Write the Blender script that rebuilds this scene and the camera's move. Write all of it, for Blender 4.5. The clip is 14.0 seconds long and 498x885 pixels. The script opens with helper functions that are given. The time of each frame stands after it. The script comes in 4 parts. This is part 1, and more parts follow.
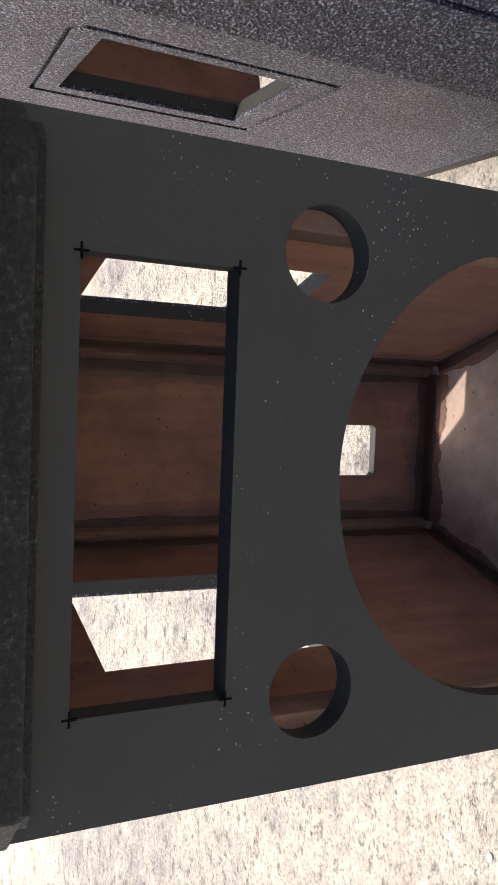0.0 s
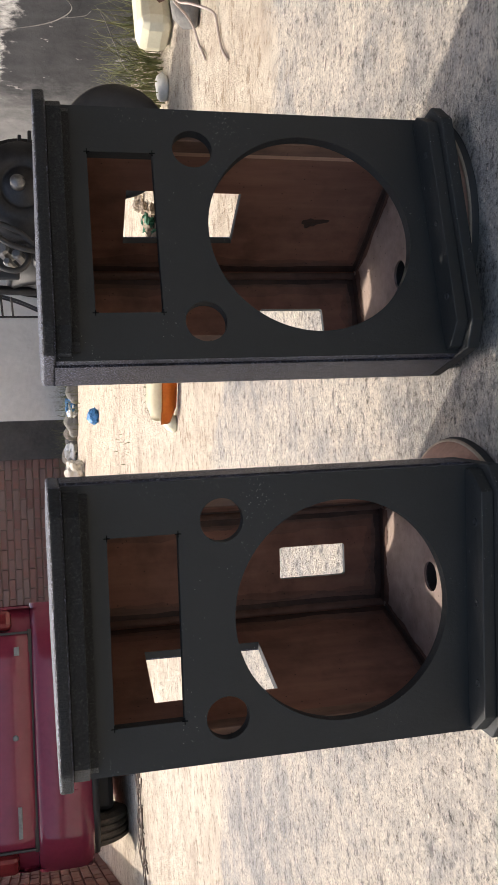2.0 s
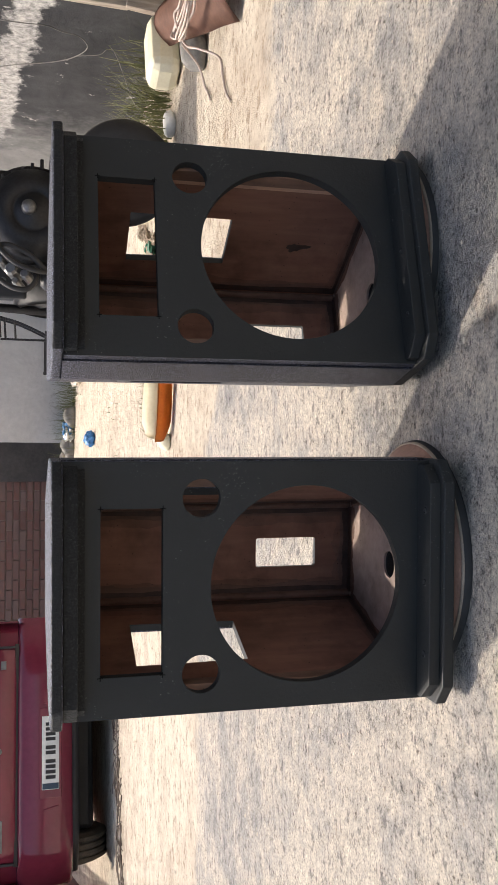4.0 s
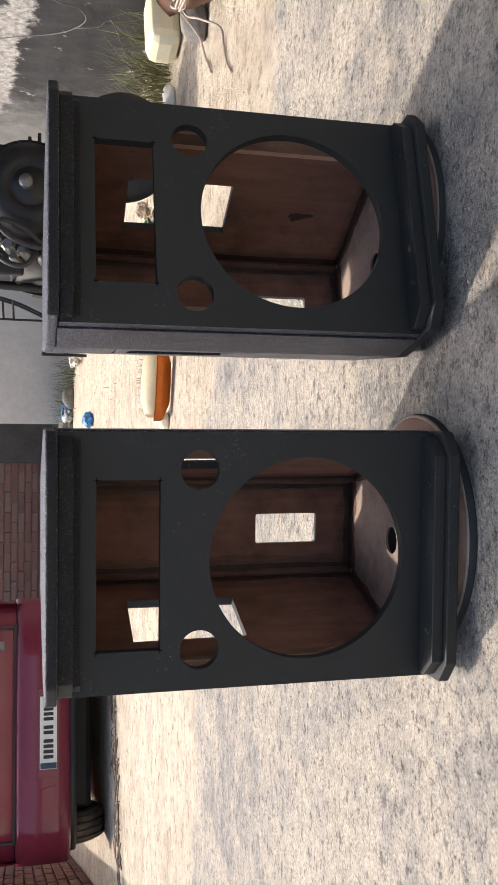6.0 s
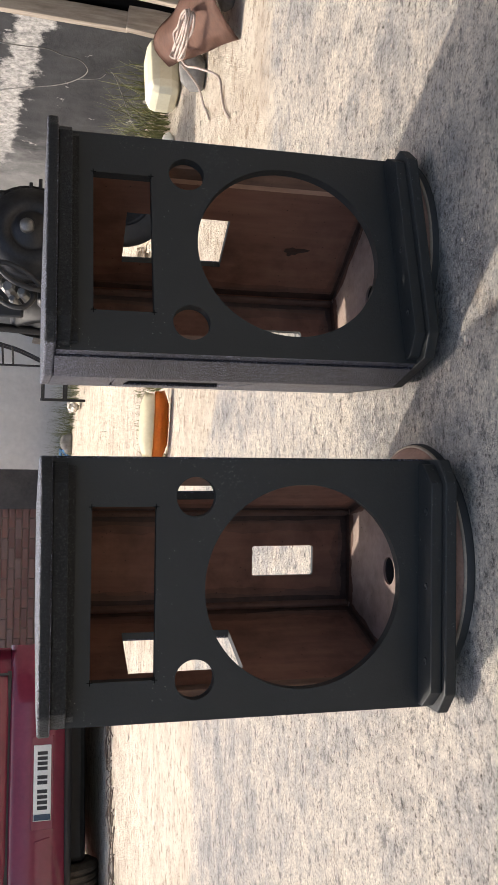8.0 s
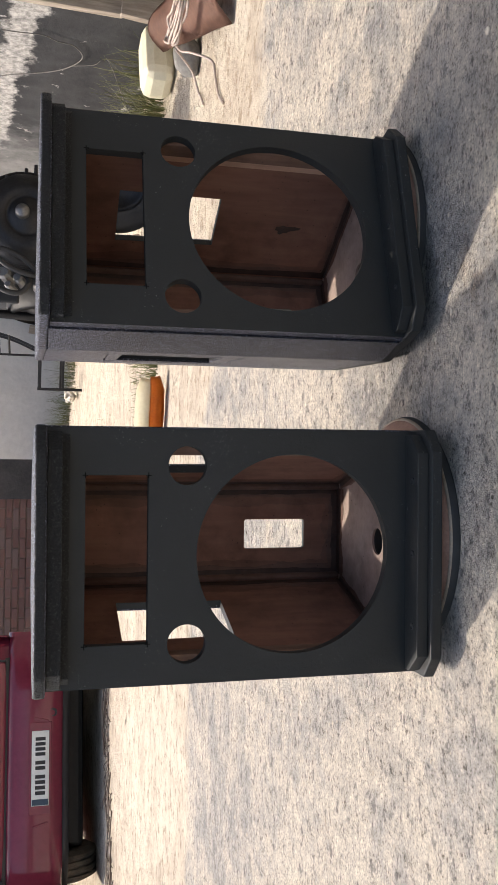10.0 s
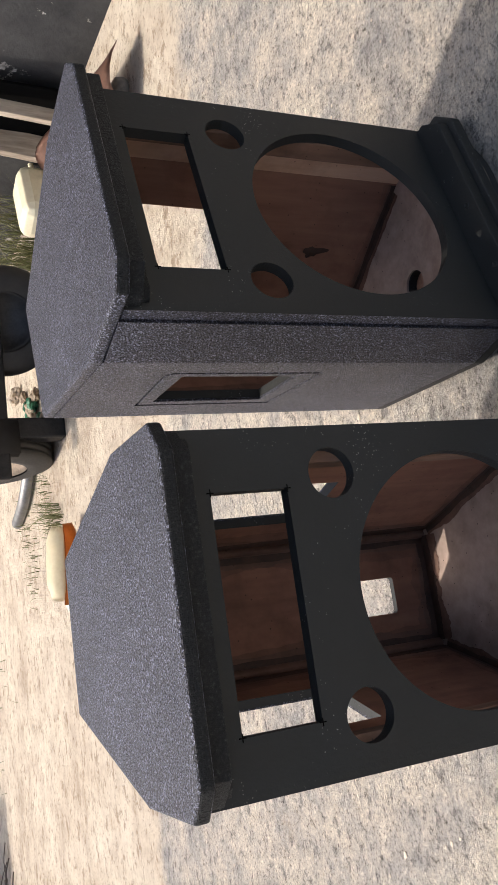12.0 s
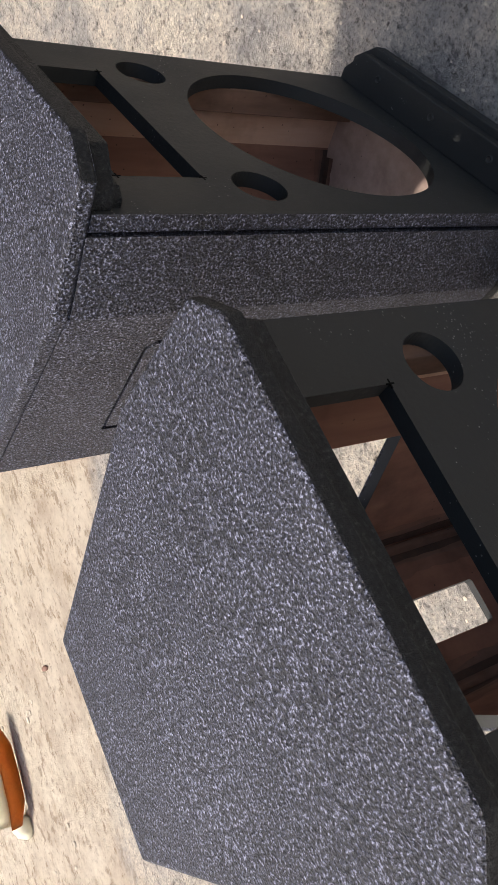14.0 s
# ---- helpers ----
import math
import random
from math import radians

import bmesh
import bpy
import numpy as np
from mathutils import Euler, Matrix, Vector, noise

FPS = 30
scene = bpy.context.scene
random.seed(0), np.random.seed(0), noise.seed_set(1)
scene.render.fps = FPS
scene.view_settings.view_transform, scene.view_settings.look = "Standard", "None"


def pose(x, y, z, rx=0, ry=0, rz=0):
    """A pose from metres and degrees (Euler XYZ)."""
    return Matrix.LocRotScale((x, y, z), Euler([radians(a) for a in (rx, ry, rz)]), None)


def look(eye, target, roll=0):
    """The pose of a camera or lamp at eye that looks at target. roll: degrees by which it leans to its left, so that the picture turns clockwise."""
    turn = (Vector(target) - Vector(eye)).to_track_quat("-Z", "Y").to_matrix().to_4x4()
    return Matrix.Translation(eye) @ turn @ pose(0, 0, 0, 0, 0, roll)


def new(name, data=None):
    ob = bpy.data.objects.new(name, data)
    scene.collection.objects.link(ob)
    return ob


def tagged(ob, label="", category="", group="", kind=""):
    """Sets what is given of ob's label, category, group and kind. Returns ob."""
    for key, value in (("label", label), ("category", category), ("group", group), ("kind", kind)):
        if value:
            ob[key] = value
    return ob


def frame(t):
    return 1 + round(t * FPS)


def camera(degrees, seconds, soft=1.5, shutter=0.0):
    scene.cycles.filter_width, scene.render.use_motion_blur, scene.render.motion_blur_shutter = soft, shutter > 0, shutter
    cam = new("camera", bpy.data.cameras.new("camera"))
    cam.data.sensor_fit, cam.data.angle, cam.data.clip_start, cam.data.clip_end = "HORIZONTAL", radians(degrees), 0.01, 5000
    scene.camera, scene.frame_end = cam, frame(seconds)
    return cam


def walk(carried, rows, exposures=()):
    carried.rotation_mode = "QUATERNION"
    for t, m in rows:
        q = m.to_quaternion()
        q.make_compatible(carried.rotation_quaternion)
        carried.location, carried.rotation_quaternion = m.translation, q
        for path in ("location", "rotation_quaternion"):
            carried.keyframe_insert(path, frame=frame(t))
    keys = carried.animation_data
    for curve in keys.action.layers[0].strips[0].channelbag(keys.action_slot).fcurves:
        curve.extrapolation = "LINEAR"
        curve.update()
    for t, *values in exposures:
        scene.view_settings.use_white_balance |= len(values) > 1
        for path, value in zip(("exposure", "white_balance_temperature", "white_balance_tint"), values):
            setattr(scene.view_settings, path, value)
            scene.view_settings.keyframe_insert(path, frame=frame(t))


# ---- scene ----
cam = camera(32.33, 14.0, soft=1.1)
PATH = [
    (0, (0.0341, -0.3328, 0.5469), (-0.0079, 0.5473, 0.0741), -88.85),
    (0.2, (0.0434, -0.3290, 0.5286), (0.0104, 0.5546, 0.0615), -87.48),
    (0.5, (0.0727, -0.2915, 0.5000), (0.0443, 0.6182, 0.0857), -86.18),
    (1, (0.0969, -0.4122, 0.5479), (0.0641, 0.5030, 0.1464), -87.85),
    (1.2, (0.1317, -0.4972, 0.5328), (0.0757, 0.4323, 0.1683), -89.63),
    (1.5, (0.1835, -0.6358, 0.5579), (0.0766, 0.2993, 0.2202), -91.41),
    (1.8, (0.2332, -0.7635, 0.5448), (0.1323, 0.1951, 0.2785), -92.47),
    (2, (0.2354, -0.8481, 0.5156), (0.1790, 0.1187, 0.2663), -92.27),
    (2.2, (0.2299, -0.9085, 0.5255), (0.2212, 0.0604, 0.2780), -91.46),
    (2.5, (0.2175, -0.9651, 0.5611), (0.2152, 0.0032, 0.3113), -91.21),
    (3, (0.2097, -0.9801, 0.5477), (0.2125, -0.0128, 0.2941), -89.47),
    (5.5, (0.1617, -0.9655, 0.5252), (0.1221, 0.0003, 0.2688), -90.29),
    (6, (0.1732, -0.9531, 0.5245), (0.1385, 0.0128, 0.2681), -89.53),
    (6.5, (0.1735, -0.9511, 0.5217), (0.1612, 0.0157, 0.2666), -89.00),
    (7, (0.1615, -0.9519, 0.5225), (0.1760, 0.0145, 0.2660), -88.30),
    (9.5, (0.1391, -0.9699, 0.5190), (0.1595, -0.0043, 0.2595), -88.95),
    (10, (0.1233, -0.9774, 0.5187), (0.1349, -0.0120, 0.2581), -88.95),
    (10.5, (0.1074, -0.8974, 0.5265), (0.0980, 0.0672, 0.2631), -91.42),
    (10.8, (0.1180, -0.8259, 0.6010), (0.1110, 0.1114, 0.2525), -94.39),
    (11, (0.1281, -0.7850, 0.6464), (0.1180, 0.1373, 0.2601), -94.66),
    (11.5, (0.1111, -0.6925, 0.7185), (0.1450, 0.2133, 0.2962), -93.62),
    (12, (-0.0186, -0.6317, 0.7243), (0.1927, 0.2415, 0.2850), -91.80),
    (12.5, (-0.1324, -0.5630, 0.7267), (0.2094, 0.2407, 0.2395), -91.63),
    (13, (-0.1730, -0.5206, 0.7492), (0.1817, 0.2498, 0.2194), -95.45),
    (13.5, (-0.1411, -0.4032, 0.7535), (0.2067, 0.3461, 0.1900), -97.75),
    (14, (-0.0862, -0.3055, 0.7411), (0.2789, 0.4196, 0.1572), -99.59),
]
walk(cam, [(t, look(eye, target, roll)) for t, eye, target, roll in PATH],
     exposures=[(0.0, 1.50), (0.3, 1.34), (0.5, 2.09), (1.0, 1.48), (1.2, 1.09), (1.5, 1.09), (2.0, 0.96), (3.0, 0.94), (9.5, 1.00), (10.5, 0.92), (12.0, 0.84), (14.0, 0.82)])

# ---- light ----
# light travels towards +x, -y and down: the sun stands behind and to the left of the cabinets
SUN_DIR = Vector((-0.40, 0.43, 1.0)).normalized()
world = bpy.data.worlds.new("sky")
scene.world = world
world.use_nodes = True
wn = world.node_tree
sky = wn.nodes.new("ShaderNodeTexSky")
sky.sky_type = "NISHITA"
sky.sun_disc = False
sky.sun_elevation = math.asin(SUN_DIR.z)
sky.sun_rotation = math.atan2(SUN_DIR.x, SUN_DIR.y)
sky.air_density, sky.dust_density, sky.ozone_density = 1.0, 5.0, 1.0
wn.nodes["Background"].inputs["Strength"].default_value = 0.15
haze = wn.nodes.new("ShaderNodeHueSaturation")  # a hazy, whitish sky
haze.inputs["Saturation"].default_value = 0.95
wn.links.new(sky.outputs["Color"], haze.inputs["Color"])
wn.links.new(haze.outputs["Color"], wn.nodes["Background"].inputs["Color"])
sun_data = bpy.data.lights.new("sun", "SUN")
sun_data.energy, sun_data.angle, sun_data.color = 2.15, radians(1.2), (1.0, 0.905, 0.80)
sun = new("sun", sun_data)
sun.matrix_world = look(SUN_DIR * 20, (0, 0, 0))


# ---- materials ----
def mat(name, colour, rough=0.6, metal=0.0, spec=0.5):
    m = bpy.data.materials.new(name)
    m.use_nodes = True
    b = m.node_tree.nodes["Principled BSDF"]
    b.inputs["Base Color"].default_value = (*colour, 1)
    b.inputs["Roughness"].default_value = rough
    b.inputs["Metallic"].default_value = metal
    b.inputs["Specular IOR Level"].default_value = spec
    return m, m.node_tree, b


def coords(nt):
    return nt.nodes.new("ShaderNodeTexCoord").outputs["Object"]


def noise_tex(nt, scale, detail=4.0, rough=0.55, vec=None, stretch=None):
    n = nt.nodes.new("ShaderNodeTexNoise")
    n.inputs["Scale"].default_value = scale
    n.inputs["Detail"].default_value = detail
    n.inputs["Roughness"].default_value = rough
    v = vec or coords(nt)
    if stretch:
        mp = nt.nodes.new("ShaderNodeMapping")
        mp.inputs["Scale"].default_value = stretch
        nt.links.new(v, mp.inputs["Vector"])
        v = mp.outputs["Vector"]
    nt.links.new(v, n.inputs["Vector"])
    return n.outputs["Fac"]


def voronoi(nt, scale, feature="F1", vec=None):
    n = nt.nodes.new("ShaderNodeTexVoronoi")
    n.feature = feature
    n.inputs["Scale"].default_value = scale
    nt.links.new(vec or coords(nt), n.inputs["Vector"])
    return n.outputs["Distance"]


def ramp(nt, fac, stops):
    r = nt.nodes.new("ShaderNodeValToRGB")
    e = r.color_ramp.elements
    while len(e) < len(stops):
        e.new(0.5)
    for k, (p, c) in zip(e, stops):
        k.position = p
        k.color = (*c, 1) if len(c) == 3 else c
    nt.links.new(fac, r.inputs["Fac"])
    return r.outputs["Color"]


def grey(nt, fac, lo, hi, a=0.0, b=1.0):
    return ramp(nt, fac, [(lo, (a, a, a)), (hi, (b, b, b))])


def mix(nt, fac, a, b, blend="MIX"):
    m = nt.nodes.new("ShaderNodeMix")
    m.data_type, m.blend_type = "RGBA", blend
    for sock, v in ((m.inputs["Factor"], fac), (m.inputs["A"], a), (m.inputs["B"], b)):
        if isinstance(v, (int, float)):
            sock.default_value = v
        elif isinstance(v, tuple):
            sock.default_value = (*v, 1)
        else:
            nt.links.new(v, sock)
    return m.outputs["Result"]


def bump(nt, height, strength, distance, before=None):
    b = nt.nodes.new("ShaderNodeBump")
    b.inputs["Strength"].default_value = strength
    b.inputs["Distance"].default_value = distance
    nt.links.new(height, b.inputs["Height"])
    if before:
        nt.links.new(before, b.inputs["Normal"])
    return b.outputs["Normal"]


def worn(name, dark, light, scale, rough=(0.5, 0.8), bump_scale=80, bump_d=0.001, metal=0.0, spec=0.5, stretch=None, strength=0.6):
    """A surface of two tones of one colour, blotched at a large and a small scale, with fine relief."""
    m, nt, b = mat(name, light, rough[0], metal, spec)
    big = noise_tex(nt, scale, 5, 0.6, stretch=stretch)
    small = noise_tex(nt, scale * 9, 4, 0.65, stretch=stretch)
    f = mix(nt, 0.45, big, small)
    nt.links.new(ramp(nt, f, [(0.33, dark), (0.66, light)]), b.inputs["Base Color"])
    nt.links.new(grey(nt, small, 0.3, 0.7, rough[0], rough[1]), b.inputs["Roughness"])
    nt.links.new(bump(nt, noise_tex(nt, bump_scale, 5, 0.6, stretch=stretch), strength, bump_d), b.inputs["Normal"])
    return m


def coat_material():
    """Sprayed cabinet coating: black, hard little crooked grains, with glints and bluish sky sheen put into the colour.
    """
    m, nt, b = mat("grained_coating", (0.03, 0.031, 0.036), 0.4, 0, 0.4)
    v = coords(nt)
    warp = nt.nodes.new("ShaderNodeTexNoise")
    warp.inputs["Scale"].default_value = 520
    nt.links.new(v, warp.inputs["Vector"])
    crooked = nt.nodes.new("ShaderNodeVectorMath")
    crooked.operation = "MULTIPLY_ADD"
    nt.links.new(warp.outputs["Color"], crooked.inputs[0])
    crooked.inputs[1].default_value = (0.0016, 0.0016, 0.0016)
    nt.links.new(v, crooked.inputs[2])
    cells = voronoi(nt, 480, vec=crooked.outputs["Vector"])
    fine = noise_tex(nt, 500, 3, 0.75, vec=v)
    nt.links.new(bump(nt, fine, 0.9, 0.0018, bump(nt, cells, 0.8, -0.0014)), b.inputs["Normal"])
    # the light stops paint glints on the grains, the blue a sky reflection
    grains = ramp(nt, fine, [(0.41, (0.004, 0.004, 0.006)), (0.49, (0.015, 0.0155, 0.0225)), (0.56, (0.050, 0.053, 0.075)), (0.65, (0.29, 0.305, 0.40))])
    worn_in = ramp(nt, noise_tex(nt, 7, 5, 0.6, vec=v), [(0.35, (0.72, 0.72, 0.74)), (0.62, (1.15, 1.15, 1.15))])
    nt.links.new(mix(nt, 1.0, grains, worn_in, "MULTIPLY"), b.inputs["Base Color"])
    nt.links.new(grey(nt, noise_tex(nt, 6, 3, vec=v), 0.3, 0.7, 0.36, 0.5), b.inputs["Roughness"])
    return m


def shaded_coat_material():
    """Darker copy of the coarse coating for shaded faces, with hardly a painted glint left in it."""
    m, nt, b = mat("shaded_coating", (0.012, 0.012, 0.012), 0.55, 0, 0.35)
    v = coords(nt)
    lumps = noise_tex(nt, 430, 4, 0.7, vec=v)
    nt.links.new(ramp(nt, lumps, [(0.42, (0.006, 0.0062, 0.0062)), (0.57, (0.016, 0.017, 0.017)), (0.70, (0.060, 0.061, 0.056))]), b.inputs["Base Color"])
    nt.links.new(bump(nt, lumps, 0.9, 0.0035), b.inputs["Normal"])
    return m


def baffle_material():
    """Rolled matt black paint with stray grains of the coating on it."""
    m, nt, b = mat("matt_black_paint", (0.02, 0.021, 0.021), 0.6, 0, 0.3)
    v = coords(nt)
    blot = noise_tex(nt, 9, 5, 0.6, vec=v)
    specks = grey(nt, voronoi(nt, 300, vec=v), 0.13, 0.21, 1, 0)
    where = grey(nt, mix(nt, 0.5, noise_tex(nt, 95, 4, 0.75, vec=v), noise_tex(nt, 9, 3, 0.6, vec=v)), 0.55, 0.60, 0, 1)
    s = mix(nt, 1.0, specks, where, "MULTIPLY")
    base = ramp(nt, blot, [(0.3, (0.018, 0.0194, 0.0188)), (0.7, (0.027, 0.0285, 0.0278))])
    nt.links.new(mix(nt, s, base, (0.26, 0.255, 0.24)), b.inputs["Base Color"])
    n1 = bump(nt, noise_tex(nt, 190, 5, 0.65, vec=v), 0.45, 0.0010)
    nt.links.new(bump(nt, s, 0.8, 0.0009, n1), b.inputs["Normal"])
    nt.links.new(grey(nt, blot, 0.3, 0.7, 0.48, 0.66), b.inputs["Roughness"])
    return m


def board_material(name, dark, light, along=(1, 1, 0.12)):
    """Bare reddish particle board and ply with glue smears."""
    m, nt, b = mat(name, light, 0.7, 0, 0.3)
    v = coords(nt)
    grain = noise_tex(nt, 60, 5, 0.6, vec=v, stretch=along)
    smear = noise_tex(nt, 11, 5, 0.65, vec=v)
    c = ramp(nt, grain, [(0.3, dark), (0.7, light)])
    c = mix(nt, grey(nt, smear, 0.44, 0.66, 0.0, 0.55), c, tuple(0.42 * x for x in dark))
    c = mix(nt, grey(nt, noise_tex(nt, 5, 6, 0.7, vec=v), 0.52, 0.66, 0.0, 0.4), c, tuple(min(1.0, 1.35 * x) for x in light))
    dots = grey(nt, voronoi(nt, 85, vec=v), 0.06, 0.09, 1, 0)
    c = mix(nt, mix(nt, 0.7, (0, 0, 0), dots), c, (0.02, 0.012, 0.009))
    nt.links.new(c, b.inputs["Base Color"])
    nt.links.new(bump(nt, grain, 0.3, 0.0006), b.inputs["Normal"])
    return m


def ground_material():
    """Old trowelled concrete, pitted and stained, that ends along a ragged edge in pale trodden earth."""
    m, nt, b = mat("concrete_and_earth", (0.4, 0.37, 0.32), 0.9, 0, 0.25)
    v = coords(nt)
    big = noise_tex(nt, 1.3, 5, 0.6, vec=v)
    mid = noise_tex(nt, 6, 8, 0.74, vec=v)
    grain = noise_tex(nt, 58, 7, 0.76, vec=v)
    fine = noise_tex(nt, 185, 5, 0.8, vec=v)
    tone = mix(nt, 0.6, big, mid)
    conc = ramp(nt, tone, [(0.38, (0.29, 0.282, 0.28)), (0.46, (0.47, 0.44, 0.40)), (0.53, (0.63, 0.57, 0.485)), (0.62, (0.69, 0.625, 0.525))])
    stain = grey(nt, noise_tex(nt, 2.6, 8, 0.75, vec=v), 0.54, 0.68, 0, 0.7)
    conc = mix(nt, stain, conc, (0.30, 0.285, 0.275))
    rusty = grey(nt, noise_tex(nt, 4.2, 9, 0.78, vec=v), 0.60, 0.70, 0, 0.7)
    conc = mix(nt, rusty, conc, (0.30, 0.22, 0.15))
    flake = noise_tex(nt, 40, 9, 0.78, vec=v, stretch=(0.8, 1.15, 1))
    vein = grey(nt, flake, 0.41, 0.46, 1, 0)
    conc = mix(nt, mix(nt, 0.75, (0, 0, 0), vein), conc, (0.17, 0.158, 0.15))
    conc = mix(nt, grey(nt, flake, 0.54, 0.64, 0, 0.5), conc, (0.80, 0.735, 0.635))
    g1 = ramp(nt, grain, [(0.365, (0.34, 0.32, 0.30)), (0.412, (0.90, 0.89, 0.88)), (0.58, (1.1, 1.1, 1.1)), (0.70, (1.35, 1.35, 1.33))])
    g2 = ramp(nt, fine, [(0.37, (0.36, 0.35, 0.34)), (0.44, (0.88, 0.88, 0.88)), (0.54, (1.06, 1.06, 1.06)), (0.64, (1.36, 1.36, 1.34))])
    conc = mix(nt, 1.0, mix(nt, 1.0, conc, g1, "MULTIPLY"), g2, "MULTIPLY")
    dust = ramp(nt, tone, [(0.38, (0.50, 0.41, 0.315)), (0.48, (0.68, 0.60, 0.485)), (0.6, (0.80, 0.725, 0.60))])
    e1 = ramp(nt, grain, [(0.35, (0.50, 0.44, 0.38)), (0.43, (0.95, 0.94, 0.93)), (0.65, (1.06, 1.06, 1.06))])
    scuff = ramp(nt, noise_tex(nt, 16, 6, 0.75, vec=v, stretch=(0.8, 1.1, 1)), [(0.33, (0.74, 0.67, 0.59)), (0.46, (1, 1, 1))])
    earth = mix(nt, 1.0, mix(nt, 1.0, dust, e1, "MULTIPLY"), scuff, "MULTIPLY")
    crumbs = grey(nt, noise_tex(nt, 22, 9, 0.78, vec=v, stretch=(0.7, 1.0, 1)), 0.41, 0.46, 0.85, 0)
    earth = mix(nt, crumbs, earth, (0.36, 0.27, 0.185))
    sep = nt.nodes.new("ShaderNodeSeparateXYZ")
    nt.links.new(v, sep.inputs["Vector"])
    bend = nt.nodes.new("ShaderNodeMapRange")
    for key, value in (("From Min", 0.05), ("From Max", 0.85), ("To Min", 0.0), ("To Max", 0.72)):
        bend.inputs[key].default_value = value
    nt.links.new(sep.outputs["X"], bend.inputs["Value"])
    place = nt.nodes.new("ShaderNodeMath")
    nt.links.new(sep.outputs["Y"], place.inputs[0])
    nt.links.new(bend.outputs[0], place.inputs[1])
    wob = nt.nodes.new("ShaderNodeMath")
    wob.operation = "MULTIPLY_ADD"
    nt.links.new(mid, wob.inputs[0])
    wob.inputs[1].default_value = 0.22
    nt.links.new(place.outputs[0], wob.inputs[2])
    edge = nt.nodes.new("ShaderNodeMapRange")
    edge.inputs["From Min"].default_value, edge.inputs["From Max"].default_value = 1.67, 1.75
    nt.links.new(wob.outputs[0], edge.inputs["Value"])
    c = mix(nt, edge.outputs[0], conc, earth)
    pits = grey(nt, voronoi(nt, 42, vec=v), 0.07, 0.16, 1, 0)
    pick = grey(nt, noise_tex(nt, 23, 3, 0.6, vec=v), 0.55, 0.60, 0, 1)
    p = mix(nt, 1.0, pits, pick, "MULTIPLY")
    dots = grey(nt, voronoi(nt, 95, vec=v), 0.05, 0.12, 1, 0)
    dots = mix(nt, 1.0, dots, grey(nt, noise_tex(nt, 8, 3, 0.6, vec=v), 0.50, 0.56, 0, 1), "MULTIPLY")
    marks = mix(nt, 1.0, p, dots, "LIGHTEN")
    marks = mix(nt, edge.outputs[0], marks, mix(nt, 0.25, (0, 0, 0), marks))
    c = mix(nt, mix(nt, 0.8, (0, 0, 0), marks), c, (0.09, 0.075, 0.06))
    nt.links.new(c, b.inputs["Base Color"])
    n1 = bump(nt, flake, 0.9, 0.020, bump(nt, mid, 0.6, 0.02))
    n2 = bump(nt, grain, 1.0, 0.010, n1)
    n3 = bump(nt, fine, 0.9, 0.003, n2)
    nt.links.new(bump(nt, marks, 0.8, -0.004, n3), b.inputs["Normal"])
    return m


def plaster_material():
    """Grey cement plaster: tarred black at its near end, with a ragged pale band where the skin has come off."""
    m, nt, b = mat("damp_plaster", (0.3, 0.3, 0.29), 0.85, 0, 0.25)
    v = coords(nt)
    big = noise_tex(nt, 0.9, 5, 0.6, vec=v)
    mid = noise_tex(nt, 6, 7, 0.68, vec=v)
    base = ramp(nt, mix(nt, 0.5, big, mid), [(0.35, (0.13, 0.13, 0.127)), (0.65, (0.25, 0.245, 0.232))])
    raw = ramp(nt, noise_tex(nt, 32, 6, 0.75, vec=v), [(0.35, (0.16, 0.155, 0.145)), (0.48, (0.36, 0.345, 0.32)), (0.62, (0.60, 0.575, 0.53))])
    tar = ramp(nt, mid, [(0.3, (0.022, 0.023, 0.025)), (0.7, (0.060, 0.060, 0.061))])
    sep = nt.nodes.new("ShaderNodeSeparateXYZ")
    nt.links.new(v, sep.inputs["Vector"])

    def calc(op, a, b_, c_=None):
        n = nt.nodes.new("ShaderNodeMath")
        n.operation = op
        for k, value in enumerate((a, b_, c_)):
            if value is None:
                continue
            if isinstance(value, (int, float)):
                n.inputs[k].default_value = value
            else:
                nt.links.new(value, n.inputs[k])
        return n.outputs[0]

    rise = calc("MULTIPLY_ADD", sep.outputs["X"], -0.14, sep.outputs["Z"])
    rise = calc("MULTIPLY_ADD", mid, 0.30, rise)
    band = grey(nt, calc("ABSOLUTE", calc("SUBTRACT", rise, 0.70), 0.0), 0.05, 0.075, 1, 0)
    flake = grey(nt, noise_tex(nt, 7, 6, 0.7, vec=v), 0.63, 0.66, 0, 1)
    band = mix(nt, 1.0, band, flake, "LIGHTEN")
    zone = nt.nodes.new("ShaderNodeMapRange")
    zone.inputs["From Min"].default_value, zone.inputs["From Max"].default_value = 1.75, 1.15
    nt.links.new(calc("MULTIPLY_ADD", mid, 0.8, sep.outputs["X"]), zone.inputs["Value"])
    tarred = mix(nt, band, tar, raw)
    nt.links.new(mix(nt, zone.outputs[0], base, tarred), b.inputs["Base Color"])
    nt.links.new(bump(nt, mix(nt, 0.5, mid, noise_tex(nt, 45, 5, 0.65, vec=v)), 0.7, 0.008, bump(nt, band, 0.6, -0.004)), b.inputs["Normal"])
    return m


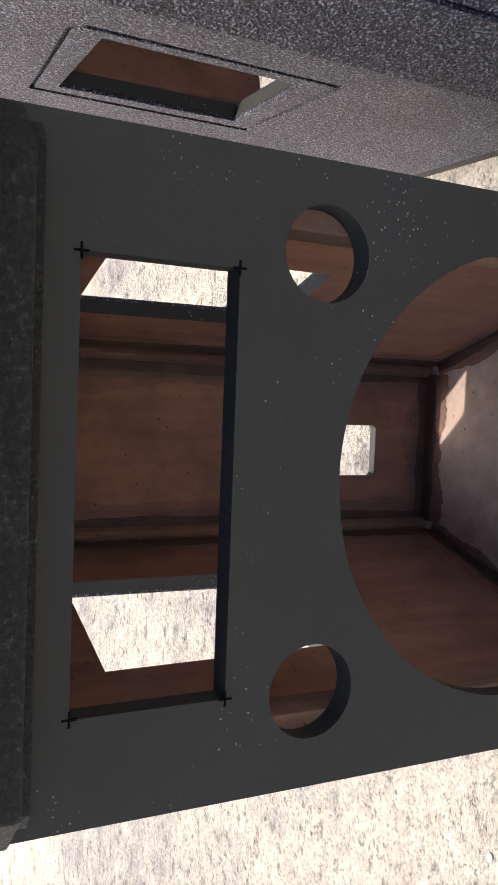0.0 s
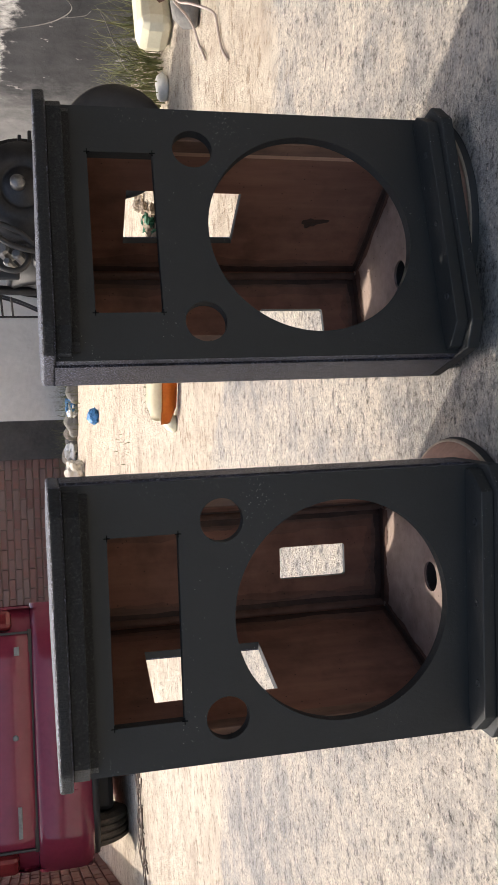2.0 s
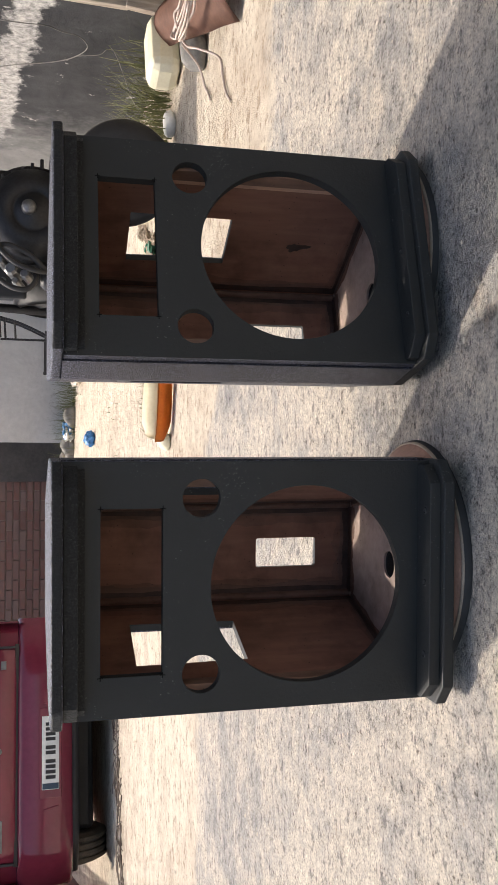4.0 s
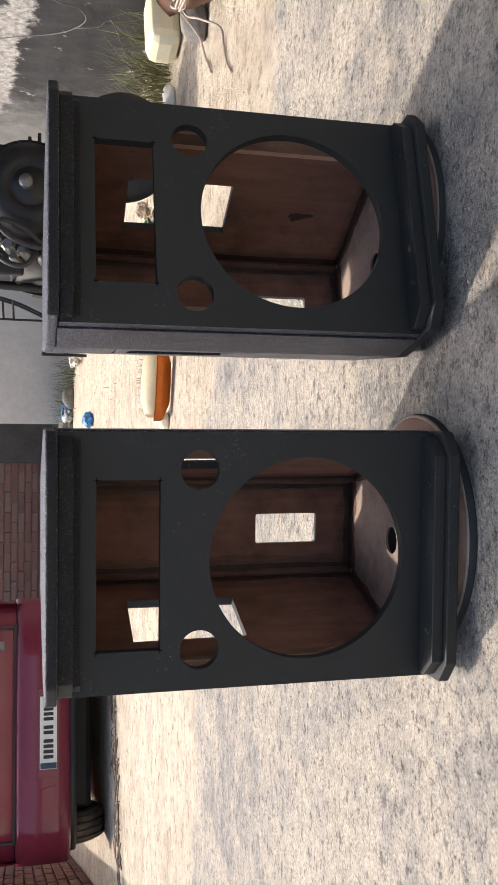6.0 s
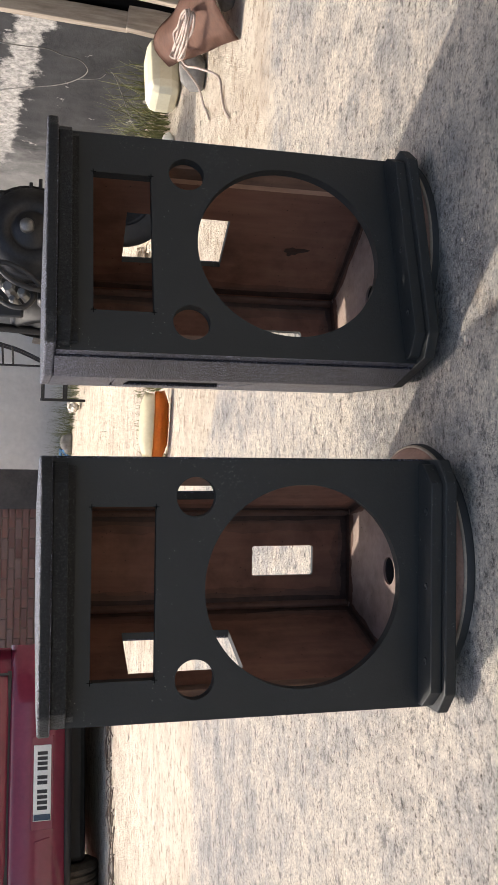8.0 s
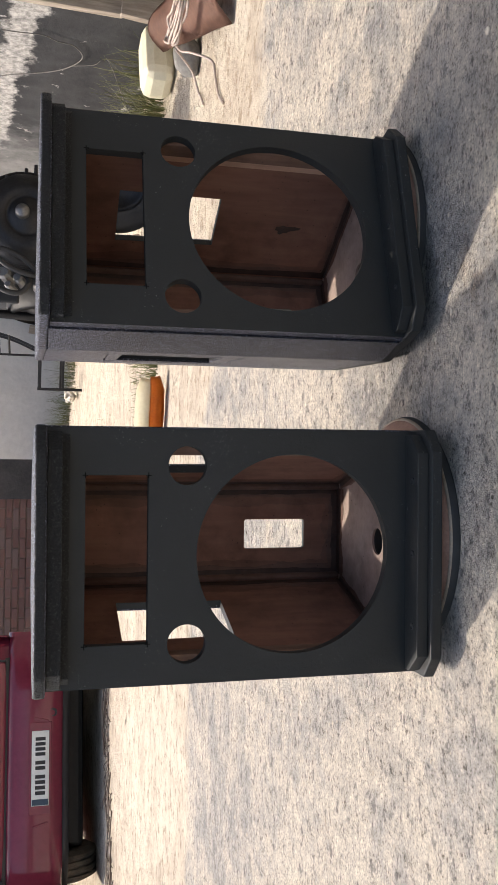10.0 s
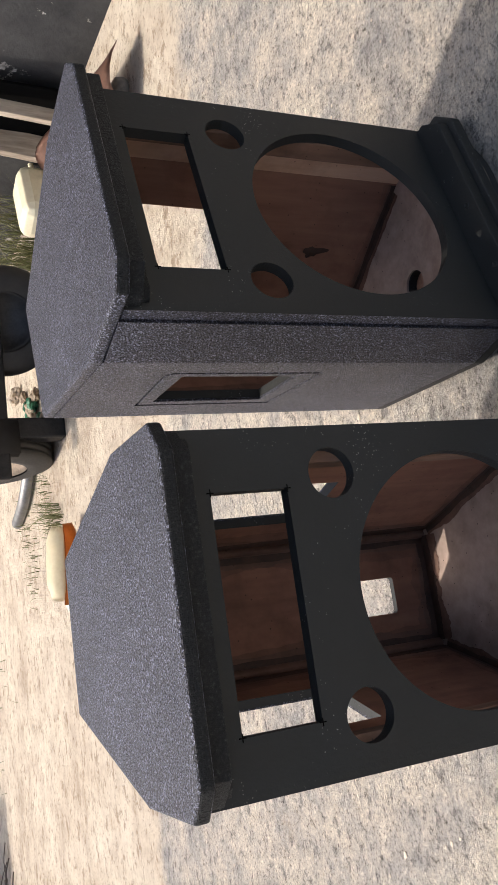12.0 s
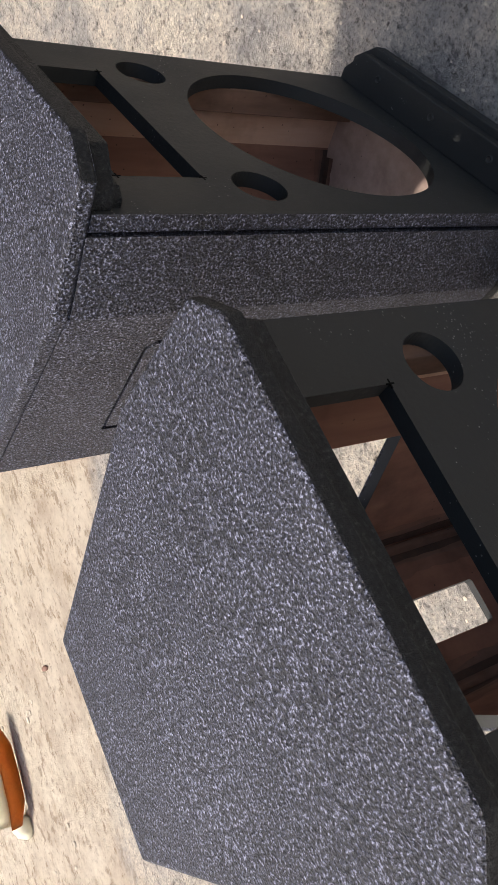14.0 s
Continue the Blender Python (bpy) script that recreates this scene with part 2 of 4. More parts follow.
def brick_material():
    m, nt, b = mat("weathered_brick", (0.25, 0.1, 0.07), 0.88, 0, 0.2)
    info = nt.nodes.new("ShaderNodeObjectInfo")
    c = ramp(nt, info.outputs["Random"], [(0.0, (0.15, 0.078, 0.064)), (0.5, (0.22, 0.112, 0.088)), (1.0, (0.21, 0.138, 0.115))])
    dirt = grey(nt, noise_tex(nt, 12, 5, 0.65), 0.4, 0.7, 0, 0.6)
    nt.links.new(mix(nt, dirt, c, (0.16, 0.125, 0.11)), b.inputs["Base Color"])
    nt.links.new(bump(nt, noise_tex(nt, 70, 5, 0.6), 0.7, 0.004), b.inputs["Normal"])
    return m


COAT, BAFFLE = coat_material(), baffle_material()
BOARD = board_material("bare_board", (0.215, 0.103, 0.070), (0.30, 0.150, 0.100))
SIDEBOARD = board_material("pale_red_ply", (0.54, 0.325, 0.215), (0.65, 0.42, 0.30))
SHADEDCOAT = shaded_coat_material()
# glue browns, graded darker to paint shade into the inner corners
THINSHADE = board_material("thin_glue_shade", (0.165, 0.083, 0.058), (0.235, 0.122, 0.084))
GLUESHADE = board_material("glue_and_corner_shade", (0.11, 0.064, 0.048), (0.20, 0.115, 0.085))
FLOORBOARD = board_material("pale_floor_board", (0.32, 0.24, 0.205), (0.43, 0.33, 0.28))
BATTEN = board_material("stained_batten", (0.12, 0.070, 0.048), (0.25, 0.140, 0.092))
SEALSHADE = worn("dark_sealant_and_shade", (0.022, 0.013, 0.010), (0.085, 0.045, 0.032), 45, (0.55, 0.8), 120, 0.001)
GROUND, PLASTER, BRICK = ground_material(), plaster_material(), brick_material()
FARPLASTER = worn("pale_plaster", (0.50, 0.495, 0.475), (0.66, 0.65, 0.62), 1.6, (0.8, 0.95), 30, 0.006)
MORTAR = worn("mortar", (0.17, 0.13, 0.11), (0.30, 0.24, 0.20), 9, (0.8, 0.95), 60, 0.004)
RUBBER = worn("black_rubber", (0.014, 0.014, 0.014), (0.035, 0.033, 0.031), 20, (0.55, 0.8), 150, 0.0008)
DUSTY = worn("dusty_rubber", (0.20, 0.105, 0.07), (0.38, 0.22, 0.155), 25, (0.6, 0.85), 180, 0.001)
OLDTYRE = worn("dusty_tyre", (0.035, 0.029, 0.023), (0.15, 0.12, 0.09), 16, (0.7, 0.9), 160, 0.0012)
# near-black: painted shade of the saw cuts, and the black sheet's colour
NEARBLACK = worn("black_sheet_and_cut_shade", (0.002, 0.002, 0.002), (0.004, 0.004, 0.004), 30, (0.8, 0.95), spec=0.05)
RIM = worn("pale_rim", (0.16, 0.12, 0.085), (0.36, 0.28, 0.20), 60, (0.45, 0.7), 200, 0.0006)
PAINT = worn("maroon_car_paint", (0.14, 0.018, 0.036), (0.18, 0.025, 0.048), 3, (0.08, 0.16), 30, 0.0002, spec=0.5, strength=0.15)
BLACKPLASTIC = worn("black_plastic", (0.012, 0.012, 0.013), (0.028, 0.028, 0.029), 12, (0.45, 0.65), 220, 0.0004)
IRON = worn("oily_black_iron", (0.012, 0.012, 0.013), (0.04, 0.04, 0.042), 18, (0.35, 0.6), 90, 0.001, metal=0.6)
ALLOY = worn("dull_alloy", (0.10, 0.10, 0.10), (0.26, 0.26, 0.255), 22, (0.35, 0.6), 120, 0.0008, metal=0.8)
TIMBER = worn("weathered_timber", (0.16, 0.12, 0.085), (0.60, 0.51, 0.40), 9, (0.75, 0.9), 60, 0.003, stretch=(1, 1, 0.12))
CANPLASTIC = worn("cream_plastic", (0.70, 0.64, 0.45), (0.82, 0.77, 0.58), 9, (0.4, 0.55), 60, 0.0006)
EARTHY = worn("caked_dust", (0.16, 0.12, 0.09), (0.46, 0.37, 0.28), 14, (0.75, 0.95), 70, 0.004)
RUST = worn("rusty_sheet", (0.15, 0.075, 0.05), (0.30, 0.17, 0.125), 10, (0.55, 0.8), 90, 0.0015, metal=0.2)
CABLE = worn("dusty_cable", (0.30, 0.23, 0.19), (0.52, 0.43, 0.37), 25, (0.5, 0.7), 150, 0.0004)
STONE = worn("field_stone", (0.12, 0.115, 0.105), (0.30, 0.28, 0.25), 9, (0.8, 0.95), 45, 0.006)
WHITE = worn("white_paint", (0.62, 0.62, 0.58), (0.80, 0.80, 0.77), 14, (0.35, 0.5), 90, 0.0003)
NAVY = worn("navy_plastic", (0.012, 0.03, 0.06), (0.02, 0.05, 0.09), 20, (0.35, 0.5), 70, 0.0004)
GREENP = worn("green_plastic", (0.02, 0.13, 0.075), (0.05, 0.24, 0.14), 15, (0.3, 0.45), 70, 0.0005)
BLUEP = worn("blue_plastic", (0.03, 0.16, 0.42), (0.10, 0.32, 0.62), 20, (0.3, 0.45), 70, 0.0005)
ORANGE = worn("orange_plastic", (0.44, 0.13, 0.012), (0.60, 0.22, 0.03), 14, (0.35, 0.5), 60, 0.0008)
RAG = worn("pale_cloth", (0.52, 0.47, 0.40), (0.74, 0.70, 0.62), 25, (0.8, 0.95), 120, 0.002)
LEAF = worn("dry_grass", (0.06, 0.085, 0.025), (0.22, 0.21, 0.09), 30, (0.6, 0.8), 90, 0.0005)
GLASSY = worn("dark_lamp_lens", (0.10, 0.012, 0.014), (0.16, 0.02, 0.022), 10, (0.08, 0.16), 40, 0.0002)


# ---- mesh helpers ----
def finish(name, bm, material, parent=None, label="", smooth=False):
    me = bpy.data.meshes.new(name)
    bm.normal_update()
    bm.to_mesh(me)
    bm.free()
    for m in material if isinstance(material, (list, tuple)) else [material]:
        me.materials.append(m)
    if smooth:
        me.shade_smooth()
    ob = new(name, me)
    ob.parent = parent
    if label:
        tagged(ob, label)
    return ob


def part(name, bm, material, parent, label="", smooth=False):
    return finish(name, bm, material, parent, label, smooth)


def thing(name, m, label, category, group="", kind=""):
    e = new(name)
    e.empty_display_size = 0.05
    e.matrix_world = m
    return tagged(e, label, category, group, kind)


def bevelled(ob, width, segments=2, angle=35):
    md = ob.modifiers.new("bevel", "BEVEL")
    md.width, md.segments, md.limit_method, md.angle_limit = width, segments, "ANGLE", radians(angle)
    return ob


def ring(cx, cz, r, n=64):
    return [(cx + r * math.cos(2 * math.pi * k / n), cz + r * math.sin(2 * math.pi * k / n)) for k in range(n)]


def box_loop(x0, z0, x1, z1, c=0.0):
    if not c:
        return [(x0, z0), (x1, z0), (x1, z1), (x0, z1)]
    return [(x0 + c, z0), (x1 - c, z0), (x1, z0 + c), (x1, z1 - c), (x1 - c, z1), (x0 + c, z1), (x0, z1 - c), (x0, z0 + c)]


def slab(outer, holes, place, thick, mats=(0, 1, 0, 0)):
    """A board cut from a flat outline with holes through it. place(u, v, d) gives the point at depth d.
    mats: slots of the front, the back, the outer edge and the edges of the holes."""
    bm = bmesh.new()
    loops = [outer, *holes]
    flat = bmesh.new()
    ids = []
    edges = []
    for lp in loops:
        vs = [flat.verts.new((u, v, 0)) for u, v in lp]
        ids.append(vs)
        edges += [flat.edges.new((vs[k], vs[(k + 1) % len(vs)])) for k in range(len(vs))]
    bmesh.ops.triangle_fill(flat, use_beauty=True, use_dissolve=False, edges=edges)
    flat.verts.index_update()
    pts = [(v.co.x, v.co.y) for v in flat.verts]
    tris = []
    for f in flat.faces:
        f.normal_update()
        ix = [v.index for v in f.verts]
        tris.append(ix if f.normal.z > 0 else ix[::-1])
    rings = [[v.index for v in vs] for vs in ids]
    flat.free()
    a = [bm.verts.new(place(u, v, 0.0)) for u, v in pts]
    b = [bm.verts.new(place(u, v, thick)) for u, v in pts]
    for t in tris:
        bm.faces.new([a[k] for k in t]).material_index = mats[0]
        bm.faces.new([b[k] for k in t[::-1]]).material_index = mats[1]
    for n, r in enumerate(rings):
        for k in range(len(r)):
            i, j = r[k], r[(k + 1) % len(r)]
            bm.faces.new((a[i], a[j], b[j], b[i])).material_index = mats[2] if n == 0 else mats[3]
    bmesh.ops.recalc_face_normals(bm, faces=bm.faces)
    return bm


def cube(sx, sy, sz, m=None, c=0.0):
    """A box of that size, centred, with edges cut by c."""
    bm = bmesh.new()
    bmesh.ops.create_cube(bm, size=1, matrix=Matrix.Diagonal((sx, sy, sz, 1)))
    if c:
        bmesh.ops.bevel(bm, geom=bm.edges[:], offset=c, segments=2, affect="EDGES", profile=0.5)
    if m is not None:
        bmesh.ops.transform(bm, matrix=m, verts=bm.verts)
    return bm


def lathe(profile, n=48, m=None, closed=False):
    """A turned solid from (radius, height) pairs."""
    bm = bmesh.new()
    rows = []
    for r, z in profile:
        if r < 1e-6:
            rows.append([bm.verts.new((0, 0, z))])
        else:
            rows.append([bm.verts.new((r * math.cos(2 * math.pi * k / n), r * math.sin(2 * math.pi * k / n), z)) for k in range(n)])
    pairs = list(zip(rows, rows[1:])) + ([(rows[-1], rows[0])] if closed else [])
    for p, q in pairs:
        for k in range(n):
            j = (k + 1) % n
            if len(p) == 1 and len(q) == 1:
                continue
            if len(p) == 1:
                bm.faces.new((p[0], q[k], q[j]))
            elif len(q) == 1:
                bm.faces.new((p[k], p[j], q[0]))
            else:
                bm.faces.new((p[k], p[j], q[j], q[k]))
    bmesh.ops.recalc_face_normals(bm, faces=bm.faces)
    if m is not None:
        bmesh.ops.transform(bm, matrix=m, verts=bm.verts)
    return bm


def tube(points, r, n=8, m=None, smoothing=6):
    """A round bar or cable along a smooth line through the points."""
    pts = [Vector(p) for p in points]
    fine = []
    for k in range(len(pts) - 1):
        p0, p1, p2, p3 = pts[max(k - 1, 0)], pts[k], pts[k + 1], pts[min(k + 2, len(pts) - 1)]
        for s in range(smoothing):
            t = s / smoothing
            fine.append(0.5 * (2 * p1 + (p2 - p0) * t + (2 * p0 - 5 * p1 + 4 * p2 - p3) * t * t + (3 * p1 - p0 - 3 * p2 + p3) * t**3))
    fine.append(pts[-1])
    bm = bmesh.new()
    rows = []
    side = None
    for k, p in enumerate(fine):
        d = (fine[min(k + 1, len(fine) - 1)] - fine[max(k - 1, 0)]).normalized()
        if side is None:
            side = d.orthogonal().normalized()
        side = (side - d * side.dot(d)).normalized()
        other = d.cross(side)
        rows.append([bm.verts.new(p + r * (math.cos(2 * math.pi * j / n) * side + math.sin(2 * math.pi * j / n) * other)) for j in range(n)])
    for a, b in zip(rows, rows[1:]):
        for j in range(n):
            bm.faces.new((a[j], a[(j + 1) % n], b[(j + 1) % n], b[j]))
    bm.faces.new(rows[0][::-1])
    bm.faces.new(rows[-1])
    bmesh.ops.recalc_face_normals(bm, faces=bm.faces)
    if m is not None:
        bmesh.ops.transform(bm, matrix=m, verts=bm.verts)
    return bm


def merge(*bms):
    out = bmesh.new()
    for b in bms:
        me = bpy.data.meshes.new("tmp")
        b.to_mesh(me)
        b.free()
        out.from_mesh(me)
        bpy.data.meshes.remove(me)
    return out


def prism(outline, z0, z1):
    """An upright block over a flat outline."""
    bm = bmesh.new()
    a = [bm.verts.new((x, y, z0)) for x, y in outline]
    b = [bm.verts.new((x, y, z1)) for x, y in outline]
    bm.faces.new(a[::-1])
    bm.faces.new(b)
    for k in range(len(a)):
        j = (k + 1) % len(a)
        bm.faces.new((a[k], a[j], b[j], b[k]))
    bmesh.ops.recalc_face_normals(bm, faces=bm.faces)
    return bm


# ---- ground and walls ----
def build_ground():
    xs = [-300, -120, -50, -25, -14, -9] + [-6 + 0.25 * k for k in range(36)] + [3.5, 5, 9, 14, 25, 50, 120, 300]
    ys = [-300, -120, -50, -20, -9, -5, -3] + [-1.5 + 0.25 * k for k in range(46)] + [11, 14, 20, 40, 120, 300]
    bm = bmesh.new()
    grid = []
    for y in ys:
        row = []
        for x in xs:
            far = min(max((y - 2.0) / 3.0, 0.0), 1.0)
            z = far * 0.018 * noise.noise((x * 0.9, y * 0.9, 0.3)) if abs(x) < 8 and y < 11 else 0.0
            row.append(bm.verts.new((x, y, z)))
        grid.append(row)
    for a, b in zip(grid, grid[1:]):
        for k in range(len(a) - 1):
            bm.faces.new((a[k], a[k + 1], b[k + 1], b[k]))
    g = finish("ground", bm, GROUND, smooth=True)
    tagged(g, "stained old concrete yard running into pale trodden earth", "ground", kind="structure")


build_ground()

WALL_AT = pose(1.66, 2.403, 0, 0, 0, 91.5)  # the plastered wall runs away from here along its own x


def build_walls():
    w = finish("wall_plaster", cube(9.6, 0.22, 3.2, Matrix.Translation((1.2, -0.11, 1.6))), PLASTER)
    w.matrix_world = WALL_AT
    tagged(w, "damp grey plastered wall with black tarred and peeled patches", "wall", kind="structure")
    w2 = finish("wall_far", cube(1.64, 0.24, 3.0, Matrix.Translation((0, 0.12, 1.5))), FARPLASTER)
    w2.matrix_world = pose(0.834, 8.42, 0)
    tagged(w2, "pale grey plastered wall at the back of the yard", "wall", kind="structure")
    # dark panel added to paint the shaded recess between the two walls
    p = finish("wall_shade_panel", cube(0.62, 0.06, 3.0, pose(-0.16, 9.56, 1.5), 0.006), worn("recess_shade", (0.030, 0.028, 0.027), (0.085, 0.078, 0.072), 3, (0.8, 0.95), 30, 0.006))
    tagged(p, "added dark panel for the shaded recess at the end of the brick wall", "wall", kind="structure")
    b = finish("wall_brick", cube(9.0, 0.2, 3.0, Matrix.Translation((0, 0.1, 1.5))), MORTAR)
    b.matrix_world = pose(-3.9, 9.6, 0)
    tagged(b, "old wall of dark red bricks in weathered mortar", "wall", kind="structure")
    side = finish("wall_side", cube(5.6, 0.2, 1.05, Matrix.Translation((2.8, 0.1, 0.525))), MORTAR)
    side.matrix_world = pose(-2.58, 3.66, 0, 0, 0, 113.5)
    tagged(side, "low wall of sooty dark red bricks beside the car", "wall", kind="structure")
    return w, b, side


wall_plaster, wall_brick, wall_side = build_walls()

# ---- loudspeaker cabinets ----
C1, C2, C3, C4 = (0.1235, -0.0442), (0.1505, -0.0235), (0.1505, 0.080), (0.0825, 0.2902)
BASE0, BASE1, CAP0, CAP1 = 0.0244, 0.0387, 0.486, 0.4995
PLY = 0.013


def outline(grow=0.0):
    right = [C1, C2, C3, C4]
    pts = [(x + grow, y + (grow if y > 0.2 else -grow if y < -0.04 else 0)) for x, y in right]
    return pts + [(-x, y) for x, y in pts[::-1]]


def dark_front(bm):
    """The front edge of a board takes its second slot: on the top board, coating darkened as shade."""
    bm.normal_update()
    for f in bm.faces:
        if f.normal.y < -0.5 and f.calc_center_median().y < -0.02:
            f.material_index = 1
    return bm


def ragged_strip(place, a0, a1, edge, out, width, seed, n=140):
    """A thin strip of dark colour: place(a, b, h) lays it on a board, from a straight edge to a ragged one."""
    bm = bmesh.new()
    rows = []
    for k in range(n + 1):
        a = a0 + (a1 - a0) * k / n
        w = width * (0.9 + 0.30 * noise.noise((k * 0.04, seed * 3.7, 0.5)) + 0.10 * noise.noise((k * 0.21, seed * 1.3, 2.5)))
        w = max(w, 0.15 * width)
        rows.append([bm.verts.new(place(a, edge, 0.0007)), bm.verts.new(place(a, edge + out * w * 0.8, 0.0007)), bm.verts.new(place(a, edge + out * w, 0.0))])
    for p, q in zip(rows, rows[1:]):
        for j in (0, 1):
            bm.faces.new((p[j], p[j + 1], q[j + 1], q[j]))
    bmesh.ops.recalc_face_normals(bm, faces=bm.faces)
    return bm


def seal_shaded(cab, place, a0, a1, edge, out, width, seed, thin=True):
    """Brown glue with painted corner shade along a joint, each coat narrower and darker than the one under it."""
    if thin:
        part("glue_shade_coat", ragged_strip(place, a0, a1, edge, out, width * 1.55, seed + 20), THINSHADE, cab)
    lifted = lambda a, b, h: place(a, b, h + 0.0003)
    part("glue_shade_coat", ragged_strip(lifted, a0, a1, edge, out, width * 1.1, seed + 40), GLUESHADE, cab)
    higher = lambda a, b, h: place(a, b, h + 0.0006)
    part("sealant_shade", ragged_strip(higher, a0, a1, edge, out, width * 0.7, seed), SEALSHADE, cab)


def smear(place, u, v, seed):
    """A dab of dark glue with a thin dragged tail."""
    bm = bmesh.new()
    n = 26
    ring_pts = []
    for k in range(n):
        a = 2 * math.pi * k / n
        r = 0.010 * (1 + 0.5 * noise.noise((math.cos(a) * 1.6, math.sin(a) * 1.6, seed)))
        tail = 0.020 * max(math.cos(a - 4.4), 0) ** 14
        ring_pts.append(bm.verts.new(place(u + (r * 0.8 + 0.3 * tail) * math.cos(a), v + (r + tail) * math.sin(a), 0.0)))
    mid = bm.verts.new(place(u, v, 0.0009))
    for k in range(n):
        bm.faces.new((mid, ring_pts[k], ring_pts[(k + 1) % n]))
    bmesh.ops.recalc_face_normals(bm, faces=bm.faces)
    return bm


def cabinet(m, label, disc_label, disc_at, window, ports, left_low=0.240, smeared=False):
    cab = thing("speaker_cabinet", m, label, "speaker cabinet", "pair of speaker cabinets")
    # top and base boards
    flat = lambda z: lambda u, v, d: (u, v, z + d)
    risen = lambda u, v, d: (u, v, CAP0 + d + 0.017 * (v + 0.044))
    # front edge in the shaded copy of the coating
    bevelled(part("top_board", dark_front(slab(outline(), [], risen, CAP1 - CAP0, (0, 0, 0, 0))), [COAT, SHADEDCOAT], cab), 0.0032, 3)
    bevelled(part("base_board", dark_front(slab(outline(), [ring(0.0, 0.118, 0.019, 32)], flat(BASE0), BASE1 - BASE0, (0, 0, 0, 0))), [BAFFLE, BAFFLE], cab), 0.0018)
    inner = [(0.136, PLY + 0.0005), (0.136, 0.078), (0.071, 0.2815), (-0.071, 0.2815), (-0.136, 0.078), (-0.136, PLY + 0.0005)]
    part("floor_panel", slab(inner, [ring(0.0, 0.118, 0.0185, 32)], flat(BASE1), 0.003, (0, 0, 0, 0)), FLOORBOARD, cab, "paler greyish bare floor panel inside")
    # front board with its openings
    front = lambda u, v, d: (u, d, v)
    holes = [ring(0.0, 0.196, 0.1192, 96), ring(ports[1], 0.3262, 0.0228, 40), ring(ports[0], 0.3262, 0.0228, 40),
             box_loop(window[0], 0.3718, window[1], 0.4436)]
    part("front_board", slab(box_loop(-0.1485, BASE1, 0.1485, CAP0), holes, front, PLY, (0, 1, 2, 0)), [BAFFLE, BOARD, COAT], cab,
         "matt black front board with round and oblong cut-outs")
    # overcut saw marks at the corners of the horn opening, the shade in them painted near-black
    for x, z in ((window[0], 0.3718), (window[1], 0.3718), (window[0], 0.4436), (window[1], 0.4436)):
        part("saw_cut", merge(cube(0.007, 0.0005, 0.0011, pose(x, 0, z)), cube(0.0011, 0.0006, 0.0065, pose(x, 0, z))), NEARBLACK, cab)
    # side boards, straight then drawn in towards the back
    for s in (1, -1):
        straight = lambda u, v, d, s=s: (s * (C2[0] - d), u, v)
        part("side_board", slab(box_loop(PLY + 0.0025, BASE1, C3[1], CAP0 + 0.0014), [], straight, PLY, (0, 1, 0, 0)), [COAT, SIDEBOARD], cab)
        on_side = lambda a, b, h, s=s: (s * (C2[0] - PLY - 0.0003 - h), b, a)
        # no gap is cut here: a dark strip paints its shade beside the batten
        part("gap_shade", ragged_strip(on_side, BASE1 + 0.004, CAP0 - 0.004, PLY + 0.0253, 1, 0.0030, 5 + s), SEALSHADE, cab, "dark strip painted as the shaded gap beside the batten")
        along = Vector((C4[0] - C3[0], C4[1] - C3[1])).normalized()
        length = math.hypot(C4[0] - C3[0], C4[1] - C3[1])
        inward = Vector((-along.y, along.x))
        drawn = lambda u, v, d, s=s: (s * (C3[0] + along.x * u + inward.x * d), C3[1] + along.y * u + inward.y * d, v)
        near = 0.061 if s > 0 else 0.052
        low = 0.240 if s > 0 else left_low
        hole = [(near, low), (0.151, low), (0.153, 0.389), (near - 0.002, 0.389)]
        lip_o = [(near - 0.012, low - 0.024), (0.165, low - 0.016), (0.166, 0.404), (near - 0.006, 0.4085), (near - 0.013, 0.402)]
        slot_o = [(near - 0.016, low - 0.028), (0.169, low - 0.0195), (0.170, 0.4075), (near - 0.007, 0.4125), (near - 0.0175, 0.404)]
        lip_i = [(near - 0.0005, low - 0.0005), (0.1515, low - 0.0005), (0.1535, 0.3895), (near - 0.0025, 0.3895)]
        deep = lambda u, v, d, s=s: drawn(u, v, d + 0.003, s)
        edge = [(0, BASE1), (length, BASE1), (length, CAP0 + 0.0062), (0, CAP0 + 0.0028)]
        part("rear_side_board", slab(edge, [hole], deep, PLY - 0.003, (0, 1, 0, 2)), [COAT, BOARD, BAFFLE], cab)
        part("rear_side_skin", slab(edge, [slot_o], drawn, 0.003, (0, 0, 0, 0)), COAT, cab)
        bevelled(part("hand_hole_rim", slab(lip_o, [lip_i], drawn, 0.003, (0, 0, 0, 0)), COAT, cab), 0.0008)
        # upright batten in the corner behind the front board
        part("batten", cube(0.020, 0.025, CAP0 - BASE1 - 0.002, pose(s * (C2[0] - PLY - 0.0102), PLY + 0.0127, (CAP0 + BASE1) / 2), 0.0012), BATTEN, cab,
             "dark stained corner batten")
        # glue seam, its dark brown also painting the shade of the rear corner
        part("glue_shade_fillet", cube(0.010, 0.010, CAP0 - BASE1 - 0.002, pose(s * 0.0693, C4[1] - 0.0105, (CAP0 + BASE1) / 2, 0, 0, 45 - s * 9), 0.003), GLUESHADE, cab, "dark brown glue line with corner shade in its colour")
        within = lambda a, b, h, s=s: drawn(b, a, PLY + 0.0003 + h, s)
        on_back = lambda a, b, h, s=s: (s * b, C4[1] - 0.0083 - h, a)
